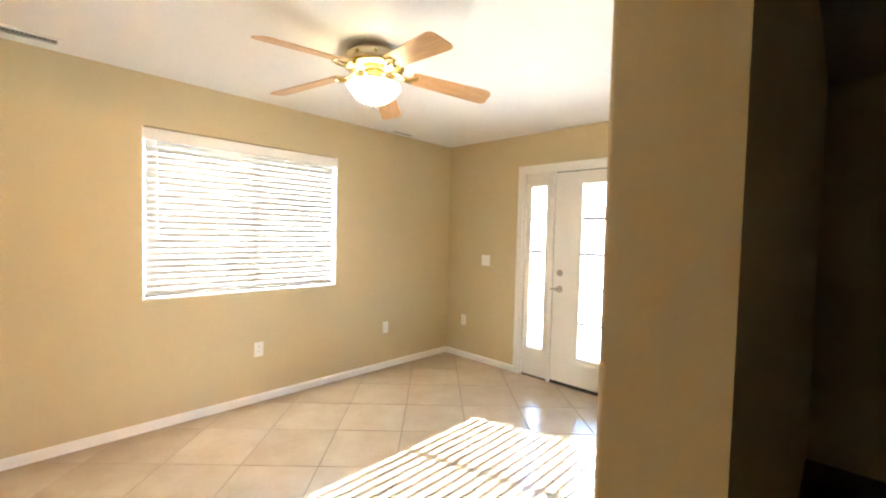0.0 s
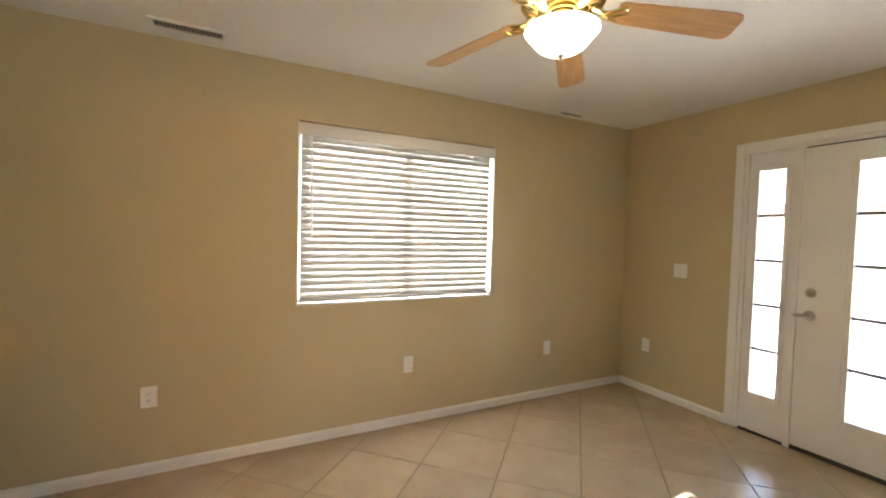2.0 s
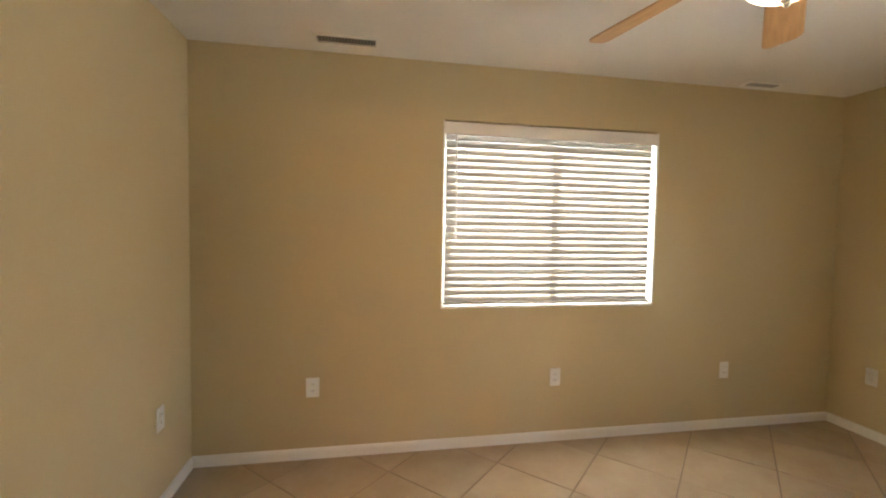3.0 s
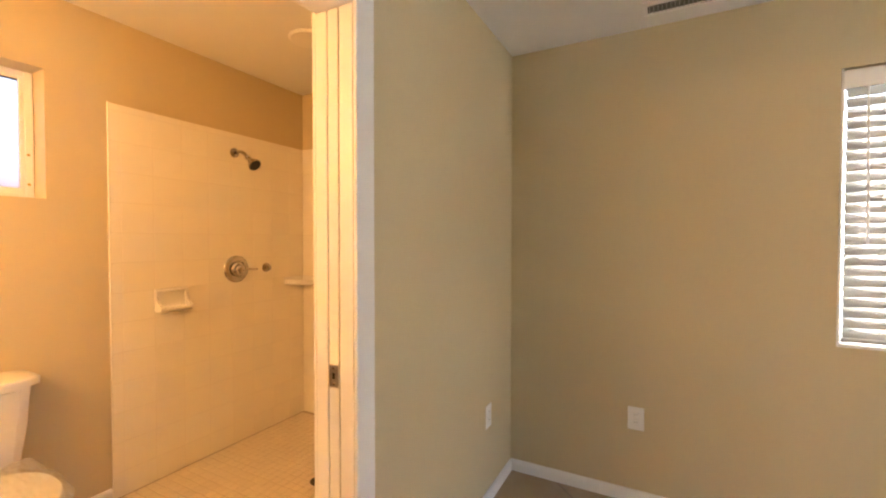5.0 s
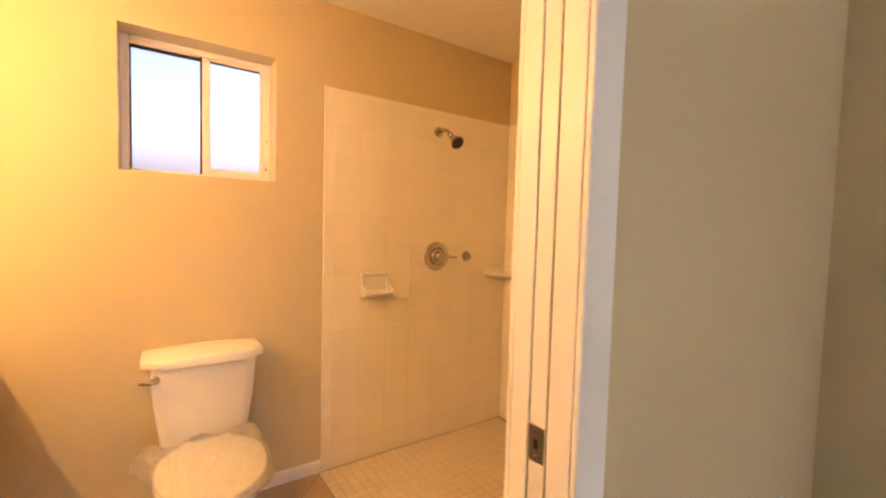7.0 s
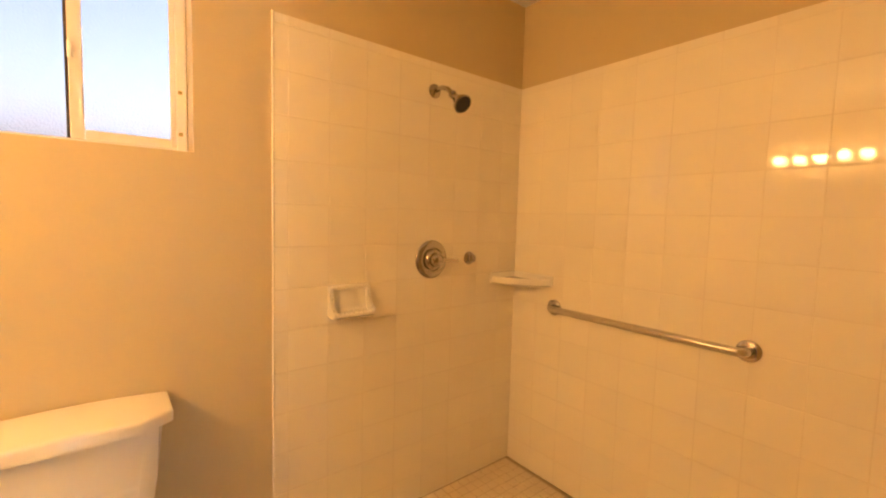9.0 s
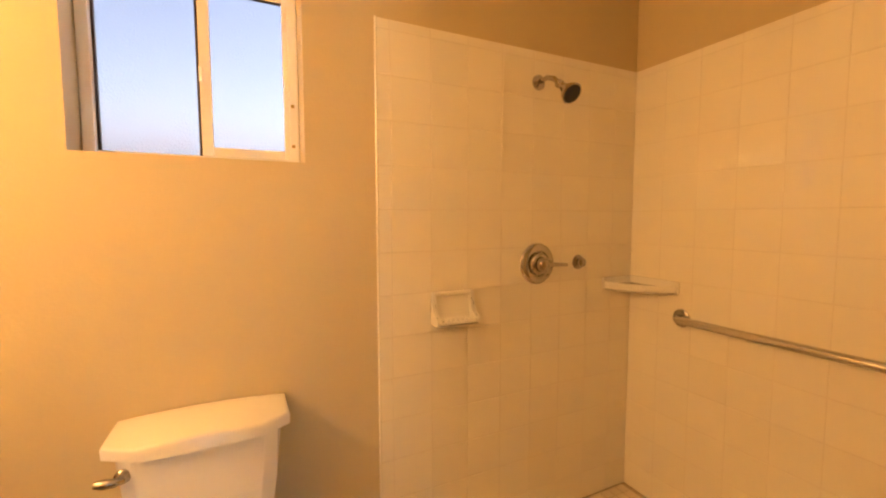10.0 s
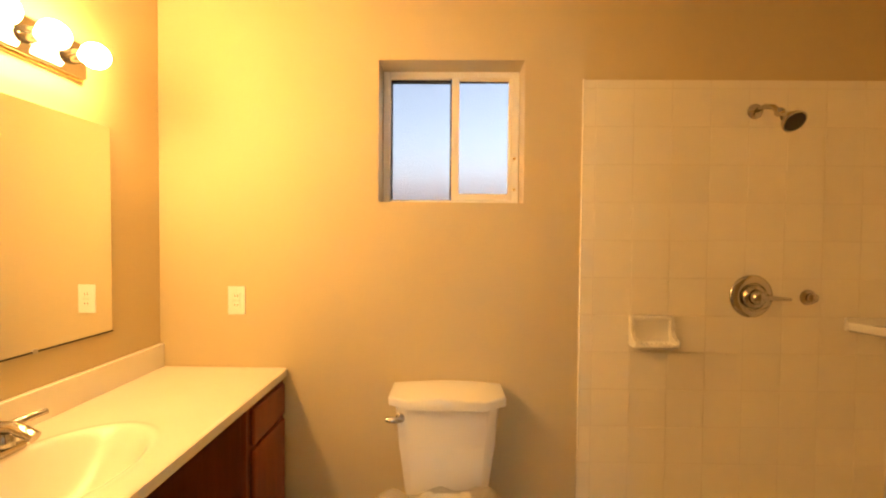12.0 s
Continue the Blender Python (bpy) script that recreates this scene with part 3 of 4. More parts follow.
def vent(at, w, d, label):
    o = base("ceiling_vent", at, label, "vent", "air vents in the bedroom ceiling")
    t = 0.02
    for a, b, c, e in ((-w / 2, w / 2, -d / 2, -d / 2 + t), (-w / 2, w / 2, d / 2 - t, d / 2)):
        part("frame_rail", boxed(a, b, c, e, -0.012, -0.0005, 0.003), TRIM, o)
    for a in (-w / 2, w / 2 - t):
        part("frame_rail", boxed(a + 0.0003, a + t - 0.0003, -d / 2 + t + 0.0003, d / 2 - t - 0.0003, -0.0115, -0.0008, 0.003), TRIM, o)
    # thin sheet on the ceiling, coloured as the shaded hollow above the louvres
    part("slot_shade", boxed(-w / 2 + t, w / 2 - t, -d / 2 + t, d / 2 - t, -0.002, -0.0006), VENT_SHADE, o, "flat dark sheet for the shade behind the louvres")
    n = 18
    me = mesh_of("louvre", moved(boxed(-0.0008, 0.0008, -d / 2 + t, d / 2 - t, -0.004, 0.001), Matrix.Rotation(radians(20), 4, "Y")), SHADED_LOUVRE)
    for i in range(n):
        s = new("louvre", me)
        s.parent = o
        s.location = (-w / 2 + t + (w - 2 * t) * (i + 0.5) / n, 0, -0.0065)


vent((0.868, -0.19, H1), 0.35, 0.12, "white louvred air vent in the ceiling")
vent((3.61, -0.105, H1), 0.27, 0.1, "white louvred air vent in the ceiling near the corner")

# ---------------------------------------------------------------- ceiling fan
FAN = (2.26, -1.445)
FAN_BLADE_Z, FAN_R, FAN_TURN, FAN_DROOP = 2.31, 0.69, 186.3, 7.0


def ceiling_fan():
    zc = H1
    f = base("ceiling_fan", (*FAN, zc), "five-blade ceiling fan, brass and light oak, with a lit glass bowl", "ceiling fan")
    part("canopy", lathe(bmesh.new(), [(0.104, -0.0005), (0.108, -0.005), (0.106, -0.016), (0.096, -0.024), (0.09, -0.027), (0.09, -0.031)], 40), BRONZE_CAN, f, "dark antique-brass canopy", True)
    hous = part("motor_housing", lathe(bmesh.new(), [(0.09, -0.0315), (0.14, -0.033), (0.158, -0.038), (0.163, -0.046), (0.163, -0.076), (0.156, -0.084), (0.13, -0.086)], 48), PEWTER, f,
                "cream metal motor housing", True)
    for k in range(10):
        a = radians(k * 36 + 20)
        part("vent_stud", moved(lathe(bmesh.new(), [(0.009, 0), (0.009, 0.003), (0.005, 0.005)], 14),
                                Matrix.Rotation(a, 4, "Z") @ Matrix.Translation((0.1625, 0, -0.06)) @ Matrix.Rotation(radians(90), 4, "Y")), BRASS, hous, "", True)
    plate = part("brass_plate", lathe(bmesh.new(), [(0.13, -0.087), (0.162, -0.088), (0.168, -0.093), (0.164, -0.099), (0.13, -0.111), (0.085, -0.12), (0.05, -0.121)], 48), BRASS, f,
                 "polished brass flywheel plate", True)
    rib = mesh_of("rib", boxed(-0.019, 0.019, -0.004, 0.004, -0.003, 0.003, 0.0015), BRASS)
    for k in range(25):
        r = new("rib", rib)
        r.parent = plate
        r.matrix_basis = Matrix.Rotation(radians(k * 14.4), 4, "Z") @ Matrix.Translation((0.118, 0, -0.1145)) @ Matrix.Rotation(radians(-14), 4, "Y")
    part("fitter", lathe(bmesh.new(), [(0.05, -0.121), (0.06, -0.125), (0.062, -0.133), (0.05, -0.14), (0.046, -0.152), (0.05, -0.166), (0.066, -0.178), (0.082, -0.184), (0.082, -0.189), (0.06, -0.19)], 36), BRASS, f,
         "brass light fitter", True)
    part("glass_bowl", lathe(bmesh.new(), [(0.08, -0.188), (0.11, -0.189), (0.137, -0.191), (0.148, -0.196), (0.149, -0.202), (0.14, -0.214), (0.125, -0.229), (0.114, -0.245),
                                            (0.1, -0.261), (0.078, -0.276), (0.045, -0.288), (0.012, -0.292)], 48), BOWLM, f, "glowing alabaster glass bowl", True)
    part("finial", lathe(bmesh.new(), [(0.012, -0.292), (0.017, -0.295), (0.018, -0.299), (0.011, -0.304), (0.009, -0.308), (0.011, -0.312), (0.006, -0.318), (0.001, -0.32)], 20), NICKEL, f,
         "dull metal finial", True)
    zb = FAN_BLADE_Z - zc
    for k in range(5):
        m = Matrix.Rotation(radians(FAN_TURN + 72 * k), 4, "Z")
        arm = part("blade_arm", moved(tube(bmesh.new(), [(0.12, 0, -0.106), (0.145, 0, -0.113), (0.165, 0, zb - 0.002), (0.19, 0, zb - 0.004)], [0.012, 0.014, 0.012, 0.008], 10), m), BRASS, f,
                   "cast brass blade arm", True)
        bm = bmesh.new()
        for y in (-0.034, 0.0, 0.034):
            tube(bm, [(0.165, y * 0.3, zb - 0.01), (0.195, y * 0.9, zb - 0.012), (0.225, y * 1.25, zb - 0.008), (0.25, y * 0.9, zb - 0.006)], [0.007, 0.008, 0.008, 0.005], 8)
        tube(bm, [(0.252, -0.045, zb - 0.006), (0.262, 0, zb - 0.006), (0.252, 0.045, zb - 0.006)], 0.006, 8)
        part("arm_scroll", moved(bm, m), BRASS, arm, "", True)
        # a blade: rounded root, wider squared end with rounded corners, pitched about its length
        pts = []
        for x, y in ((0.215, -0.05), (0.235, -0.058), (0.45, -0.066), (FAN_R - 0.035, -0.072), (FAN_R - 0.012, -0.064), (FAN_R, -0.045)):
            pts.append((x, y))
        ring = pts + [(x, -y) for x, y in pts[::-1]]
        bm = bmesh.new()
        loft(bm, [[(x * 1.0, y * 0.97, -0.003) for x, y in ring], [(x, y, -0.002) for x, y in ring], [(x, y, 0.002) for x, y in ring], [(x, y * 0.97, 0.003) for x, y in ring]])
        blade = part("blade", bm, BLADE, f, "light oak blade")
        blade.matrix_basis = (m @ Matrix.Translation((0.215, 0, zb)) @ Matrix.Rotation(radians(FAN_DROOP), 4, "Y") @ Matrix.Translation((-0.215, 0, 0))
                              @ Matrix.Rotation(radians(-13), 4, "X"))


ceiling_fan()

# ---------------------------------------------------------------- bathroom window


def bath_window():
    y0, y1, z0, z1 = BWIN
    w = base("window_2", (XW - 0.1, y0, z0), "small white slider window with obscure glass", "window", kind="structure")
    inv = Matrix.Translation((-XW + 0.1, -y0, -z0))
    xi, xo = XW - 0.118, XW - 0.166

    def add(name, a, b, c, d, x0=xo, x1=xi, mat=VINYL, bev=0.003, label="", owner=w):
        return part(name, moved(boxed(x0, x1, a, b, c, d, bev), inv), mat, owner, label)

    e, m, yl = 0.002, -1.806, -2.103
    add("frame_side", y0 + e, yl + 0.022, z0 + e, z1 - e)
    add("frame_side", y1 - 0.034, y1 - e, z0 + e, z1 - e)
    add("frame_rail", yl + 0.0225, y1 - 0.0345, z0 + e, z0 + 0.02, xo + 0.001, xi - 0.001)
    add("frame_rail", yl + 0.0225, y1 - 0.0345, z1 - 0.03, z1 - e, xo + 0.001, xi - 0.001)
    add("track_lip", yl + 0.0225, m - 0.02, z1 - 0.036, z1 - 0.0305, xi - 0.014, xi - 0.004, VINYL, 0.001)
    # fixed light, glazed straight into the outer track; dark strips paint the track and rail shade
    lo, hi = z0 + 0.0201, z1 - 0.0302
    fixed = add("fixed_light", yl + 0.0221, yl + 0.029, lo, hi, xo + 0.004, xo + 0.022, BRONZE, 0.001, "dark strip for the shade on the jamb track")
    add("rail_shade", yl + 0.0292, m - 0.0005, hi - 0.014, hi, xo + 0.004, xo + 0.02, RUBBER, 0.001, "", fixed)
    g = add("obscure_pane", yl + 0.0285, m + 0.006, lo, hi - 0.0135, xo + 0.01, xo + 0.014, OBSC, 0, "pebbled obscure glass", fixed)
    g.visible_shadow = False
    # sliding sash in the inner track
    a, b, c, d = m + 0.004, y1 - 0.0345, z0 + 0.0205, z1 - 0.0305
    sash = add("sliding_sash", a, a + 0.034, c, d, xi - 0.024, xi - 0.003, VINYL, 0.003, "white vinyl sliding sash")
    for q in ((b - 0.016, b, c, d), (a + 0.0345, b - 0.0165, c, c + 0.03), (a + 0.0345, b - 0.0165, d - 0.012, d)):
        add("sash_bar", *q, xi - 0.024, xi - 0.0035, VINYL, 0.002, "", sash)
    # dark strip drawn where the rail shades the top of the pane
    add("rail_shade", a + 0.0345, b - 0.0165, d - 0.0185, d - 0.0125, xi - 0.02, xi - 0.012, RUBBER, 0.001, "", sash)
    # thin dark strip stands in for the shaded side face of the sash
    add("sash_side_shade", m - 0.004, m + 0.0035, c, d, xi - 0.026, xi - 0.006, BRONZE, 0.001, "dark strip for the shaded side of the sash", sash)
    g = add("obscure_pane", a + 0.0315, b - 0.0135, c + 0.027, d - 0.018, xi - 0.016, xi - 0.012, OBSC, 0, "pebbled obscure glass", sash)
    g.visible_shadow = False
    add("latch", m + 0.003, m + 0.015, (z0 + z1) / 2 - 0.045, (z0 + z1) / 2 + 0.005, xi - 0.0028, xi + 0.008, TRIM, 0.003, "white sash latch", sash)
    for z in (z0 + 0.07, z0 + 0.21):
        add("screw_cap", y1 - 0.028, y1 - 0.016, z - 0.006, z + 0.006, xi, xi + 0.002, BRASS, 0.001)


bath_window()


# ---------------------------------------------------------------- toilet
def toilet():
    yc = -1.812
    DROP = -0.018    # the seat lies this much under the drawn heights
    t = base("toilet", (XW, yc, 0), "white porcelain toilet with plastic-wrapped seat", "toilet")

    def octa(x0, x1, w, cut, z):
        return [(x0, -w, z), (x1 - cut * 0.75, -w, z), (x1, -w + cut, z), (x1, w - cut, z), (x1 - cut * 0.75, w, z), (x0, w, z)]

    bm = bmesh.new()
    loft(bm, [octa(0.03, 0.165, 0.15, 0.035, 0.368), octa(0.022, 0.178, 0.165, 0.038, 0.384), octa(0.018, 0.188, 0.19, 0.042, 0.59), octa(0.016, 0.195, 0.206, 0.046, 0.752)])
    bmesh.ops.bevel(bm, geom=[e for e in bm.edges if e.calc_length() > 0.08], offset=0.01, segments=3, affect="EDGES")
    part("tank", bm, PORC, t, "", True)
    def lid_ring(x0, x1, w, cut, z, crown, k=7):
        """Outline of the lid: clipped front corners, front edge bowed out, top crowned along its length."""
        front = [(x1 + 0.008 * (1 - u * u), (w - cut) * u, z + crown * (1 - u * u)) for u in [2 * i / k - 1 for i in range(k + 1)]]
        back = [(x0, w * u, z + crown * (1 - u * u)) for u in [1 - 2 * i / k for i in range(k + 1)]]
        return [(x1 - cut * 0.62, -w, z)] + front + [(x1 - cut * 0.62, w, z)] + back

    bm = bmesh.new()
    loft(bm, [lid_ring(0.01, 0.2, 0.218, 0.075, 0.747, 0), lid_ring(0.006, 0.212, 0.231, 0.08, 0.751, 0), lid_ring(0.006, 0.214, 0.232, 0.08, 0.779, 0.006),
              lid_ring(0.007, 0.211, 0.23, 0.079, 0.784, 0.009), lid_ring(0.011, 0.204, 0.225, 0.077, 0.787, 0.011)])
    part("tank_lid", bm, PORC, t, "white porcelain tank lid with clipped corners", True)
    # flush lever
    lev = part("flush_lever", moved(lathe(bmesh.new(), [(0.019, 0), (0.019, 0.006), (0.012, 0.013), (0.01, 0.024)], 18), Matrix.Translation((0.178, -0.183, 0.706)) @ Matrix.Rotation(radians(90), 4, "Y")),
               CHROME, t, "chrome flush lever", True)
    part("lever_arm", tube(bmesh.new(), [(0.2, -0.176, 0.706), (0.208, -0.195, 0.707), (0.206, -0.218, 0.709), (0.203, -0.236, 0.71)], [0.009, 0.0115, 0.013, 0.009], 10), CHROME, lev, "", True)

    def egg(x0, x1, w, z, n=40, sq=2.3):
        """An elongated seat outline: blunt at the back, round at the front."""
        out = []
        c, h = (x0 + x1) / 2, (x1 - x0) / 2
        for i in range(n):
            a = 2 * math.pi * i / n
            cx, sy = math.cos(a), math.sin(a)
            e = 2.0 if cx > 0 else sq
            x = math.copysign(abs(cx) ** (2 / e), cx)
            y = math.copysign(abs(sy) ** (2 / e), sy)
            out.append((c + h * x, w * y * (1 - 0.07 * x), z))
        return out

    bm = bmesh.new()
    loft(bm, [egg(0.16, 0.5, 0.11, 0.0), egg(0.16, 0.5, 0.112, 0.02), egg(0.2, 0.47, 0.095, 0.07), egg(0.2, 0.49, 0.098, 0.17), egg(0.17, 0.58, 0.14, 0.27), egg(0.14, 0.655, 0.178, 0.345),
              egg(0.13, 0.675, 0.186, 0.378), egg(0.135, 0.672, 0.184, 0.395), egg(0.15, 0.655, 0.17, 0.4)])
    part("bowl", bm, PORC, t, "", True).scale.z = 0.955
    bm = bmesh.new()
    box(bm, 0.04, 0.24, -0.13, 0.13, 0.29, 0.376, 0.02, 3)
    part("tank_deck", bm, PORC, t, "", True)
    bm = bmesh.new()
    loft(bm, [egg(0.2, 0.685, 0.19, 0.401), egg(0.195, 0.69, 0.193, 0.41), egg(0.2, 0.685, 0.19, 0.421)])
    part("seat", bm, SEATP, t, "white plastic seat", True).location.z = DROP
    bm = bmesh.new()
    loft(bm, [egg(0.2, 0.682, 0.188, 0.4245), egg(0.195, 0.688, 0.192, 0.432), egg(0.2, 0.683, 0.188, 0.441), egg(0.225, 0.655, 0.165, 0.447), egg(0.3, 0.57, 0.1, 0.45)])
    part("seat_lid", bm, SEATP, t, "white closed seat lid", True).location.z = DROP
    for y in (-0.075, 0.075):
        part("seat_hinge", boxed(0.185, 0.225, y - 0.022, y + 0.022, 0.401, 0.44, 0.006), SEATP, t).location.z = DROP
        part("bolt_cap", lathe(bmesh.new(), [(0.012, 0.02), (0.012, 0.032), (0.004, 0.04)], 14, (0.33, y * 1.75, 0)), PORC, t, "", True)
    # loose plastic wrap pulled over the seat, gathered into tufts at the back corners
    rng = random.Random(5)
    bm = bmesh.new()
    n = 120
    prof = ((0.97, 0.398), (1.035, 0.404), (1.06, 0.42), (1.045, 0.442), (0.97, 0.455), (0.86, 0.459), (0.72, 0.4605), (0.55, 0.461), (0.38, 0.4615), (0.2, 0.462), (0.05, 0.462))
    rows = []
    for k, (g, z) in enumerate(prof):
        r = []
        for i, p in enumerate(egg(0.195, 0.69, 0.194, z, n)):
            a = 2 * math.pi * i / n
            d = Vector((p[0] - 0.4425, p[1], 0))
            rim = 1.0 if 0 < k < 5 else 0.25
            wob = 0.012 * math.sin(a * 11 + k * 0.8) + 0.012 * math.sin(a * 23 - k) + rng.uniform(-0.008, 0.008)
            tuft = 0.5 * max(0, math.cos(a - radians(240))) ** 44 + 0.3 * max(0, math.cos(a - radians(138))) ** 26 + 0.12 * max(0, math.cos(a - radians(60))) ** 40
            q = Vector((0.4425, 0, z)) + d * (g + wob * rim + tuft * rim * (1 - 0.12 * k))
            crease = noise.noise(Vector((q.x * 16, q.y * 30, 3.1))) * 0.008 + abs(noise.noise(Vector((q.x * 9 + q.y * 14, q.y * 6, 8.7)))) * 0.02
            q.z += crease * (1.0 if k > 3 else 0.4) + 0.03 * tuft / 0.42 * (1 if 1 < k < 5 else 0)
            r.append(bm.verts.new(q))
        rows.append(r)
    for a, b in zip(rows, rows[1:]):
        for i in range(n):
            bm.faces.new((a[i], a[(i + 1) % n], b[(i + 1) % n], b[i]))
    wrap = part("plastic_wrap", bm, FILM, t, "crumpled clear plastic wrap over the seat")
    wrap.location.z = DROP
    wrap.visible_shadow = False


toilet()

# ---------------------------------------------------------------- vanity


def vanity():
    x0, x1 = XW + 0.003, XT - 0.012
    yf = -2.525
    v = base("vanity_cabinet", (x0, YV, 0), "cherry-wood vanity drawer unit beside an open knee space", "cabinet")
    inv = Matrix.Translation((-x0, -YV, 0))
    xr = -1.425
    bm = boxed(x0, xr, YV + 0.003, yf - 0.02, 0.1, 0.806, 0.001)
    part("body", moved(bm, inv), CHERRY, v)
    part("toe_kick", moved(boxed(x0, xr - 0.002, YV + 0.003, yf - 0.08, 0.0, 0.099), inv), CHERRY, v)
    for a, b, c, d in ((x0, x0 + 0.03, 0.1, 0.806), (xr - 0.03, xr, 0.1, 0.806), (x0 + 0.0305, xr - 0.0305, 0.775, 0.806), (x0 + 0.0305, xr - 0.0305, 0.63, 0.652), (x0 + 0.0305, xr - 0.0305, 0.1, 0.13)):
        part("face_frame", moved(boxed(a, b, yf - 0.0195, yf, c, d, 0.001), inv), CHERRY, v)
    for c, d in ((0.652, 0.784), (0.125, 0.636)):
        part("drawer_front" if d > 0.7 else "cabinet_door", moved(boxed(x0 + 0.022, xr - 0.022, yf + 0.0005, yf + 0.019, c, d, 0.009, 4), inv), CHERRY, v, "", True)
    # a panel that carries the far end of the counter
    part("end_panel", moved(boxed(x1 - 0.03, x1, YV + 0.003, yf - 0.02, 0, 0.806, 0.001), inv), CHERRY, v)
    part("apron", moved(boxed(xr + 0.001, x1 - 0.031, YV + 0.003, YV + 0.022, 0.66, 0.806, 0.001), inv), CHERRY, v)

    c = base("vanity_counter", (x0, YV, 0.81), "cream cultured-marble counter with a moulded oval basin", "counter")
    inv = Matrix.Translation((-x0, -YV, -0.81))
    # top surface as a grid pressed down where the basin is
    bm = bmesh.new()
    nx, ny = 170, 64
    yb, yo = YV + 0.001, -2.505
    bc = (-0.95, -2.765)
    grid = []
    for i in range(nx + 1):
        row = []
        for j in range(ny + 1):
            x, y = x0 + (x1 - x0) * i / nx, yb + (yo - yb) * j / ny
            r = math.hypot((x - bc[0]) / 0.235, (y - bc[1]) / 0.175)
            z = 0.842
            if r < 1:
                z -= 0.15 * (1 - r ** 2.6) ** 1.25
            elif r < 1.13:
                z += 0.004 * math.sin((r - 1) / 0.13 * math.pi)
            edge = yo - y
            if edge < 0.008:
                z -= 0.004 * (1 - edge / 0.008)
            row.append(bm.verts.new((x, y, z)))
        grid.append(row)
    for i in range(nx):
        for j in range(ny):
            bm.faces.new((grid[i][j], grid[i + 1][j], grid[i + 1][j + 1], grid[i][j + 1]))
    # skirt at the front and ends
    front = [grid[i][ny] for i in range(nx + 1)]
    low = [bm.verts.new((w.co.x, w.co.y, 0.8075)) for w in front]
    back = [bm.verts.new((w.co.x, w.co.y - 0.03, 0.8075)) for w in front]
    for i in range(nx):
        bm.faces.new((front[i], front[i + 1], low[i + 1], low[i]))
        bm.faces.new((low[i], low[i + 1], back[i + 1], back[i]))
    part("counter_top", moved(bm, inv), MARBLE, c, "", True)
    part("backsplash", moved(boxed(x0 + 0.001, x1 - 0.001, YV + 0.001, YV + 0.02, 0.841, 0.944, 0.004, 3), inv), MARBLE, c)
    part("drain", moved(lathe(bmesh.new(), [(0.022, 0), (0.022, 0.003), (0.014, 0.004)], 20, (bc[0], bc[1], 0.722)), inv), CHROME, c, "chrome drain", True)
    # faucet: a centreset with two lever handles
    f = base("faucet", Matrix.Translation((bc[0] - 0.005, YV + 0.1, 0.842)) @ Matrix.Scale(1.3, 4), "chrome two-handle bathroom faucet on the counter", "faucet")
    part("deck_plate", boxed(-0.08, 0.08, -0.025, 0.025, 0.0, 0.016, 0.007, 3), CHROME, f, "", True)
    part("spout", tube(bmesh.new(), [(0, 0, 0.01), (0, 0.005, 0.05), (0, 0.03, 0.075), (0, 0.08, 0.078), (0, 0.118, 0.06)], [0.018, 0.016, 0.014, 0.012, 0.011], 16), CHROME, f, "", True)
    for x in (-0.052, 0.052):
        h = part("handle_base", lathe(bmesh.new(), [(0.02, 0.014), (0.019, 0.03), (0.014, 0.045), (0.012, 0.05), (0.004, 0.053)], 20, (x, 0, 0)), CHROME, f, "", True)
        s = math.copysign(1, x)
        part("lever", tube(bmesh.new(), [(x, 0, 0.049), (x + s * 0.02, 0.012, 0.056), (x + s * 0.062, 0.03, 0.062)], [0.009, 0.009, 0.006], 10), CHROME, h, "", True)

    m = base("wall_mirror", (-0.9, YV, 1.06), "frameless rectangular mirror over the vanity", "mirror")
    part("mirror_glass", boxed(-0.59, 0.66, 0.002, 0.008, 0.0, 0.742), MIRROR, m)
    part("bottom_channel", boxed(-0.592, 0.662, 0.0015, 0.0105, -0.005, -0.0002), BRONZE, m, "thin dark metal channel")
    for x in (-0.3, 0.35):
        part("clip", boxed(x - 0.008, x + 0.008, 0.0012, 0.012, -0.008, 0.006, 0.001), NICKEL, m)


vanity()


def light_bar():
    n, step = 8, 0.142
    xr = -1.315
    b = base("vanity_light", (xr + step * (n - 1) / 2, YV, 1.985), "chrome vanity light bar with a row of lit globe bulbs", "light fixture")
    w = step * (n - 1) / 2 + 0.06
    part("back_plate", boxed(-w, w, 0.001, 0.03, -0.057, 0.057, 0.008, 3), CHROME, b, "polished chrome bar")
    part("trim_strip", boxed(-w - 0.004, w + 0.004, 0.0008, 0.012, -0.064, 0.064, 0.003), BRASS, b, "thin brass edge strip")
    for i in range(n):
        x = (i - (n - 1) / 2) * step
        turn = Matrix.Translation((x, 0.03, 0)) @ Matrix.Rotation(radians(-90), 4, "X")
        s = part("lamp_socket", moved(lathe(bmesh.new(), [(0.026, 0), (0.024, 0.01), (0.021, 0.022), (0.018, 0.034)], 24), turn), CHROME, b, "", True)
        bm = bmesh.new()
        prof = [(0.015, 0.03), (0.017, 0.038)]
        for k in range(3, 17):
            a = math.pi * k / 16
            prof.append((max(0.001, 0.04 * math.sin(a)), 0.078 - 0.04 * math.cos(a)))
        part("bulb", moved(lathe(bm, prof, 24), turn), BULBM, s, "lit round globe bulb", True)


light_bar()

# ---------------------------------------------------------------- shower fittings
TX = -1.748    # face of the shower tile
TY = 0.058


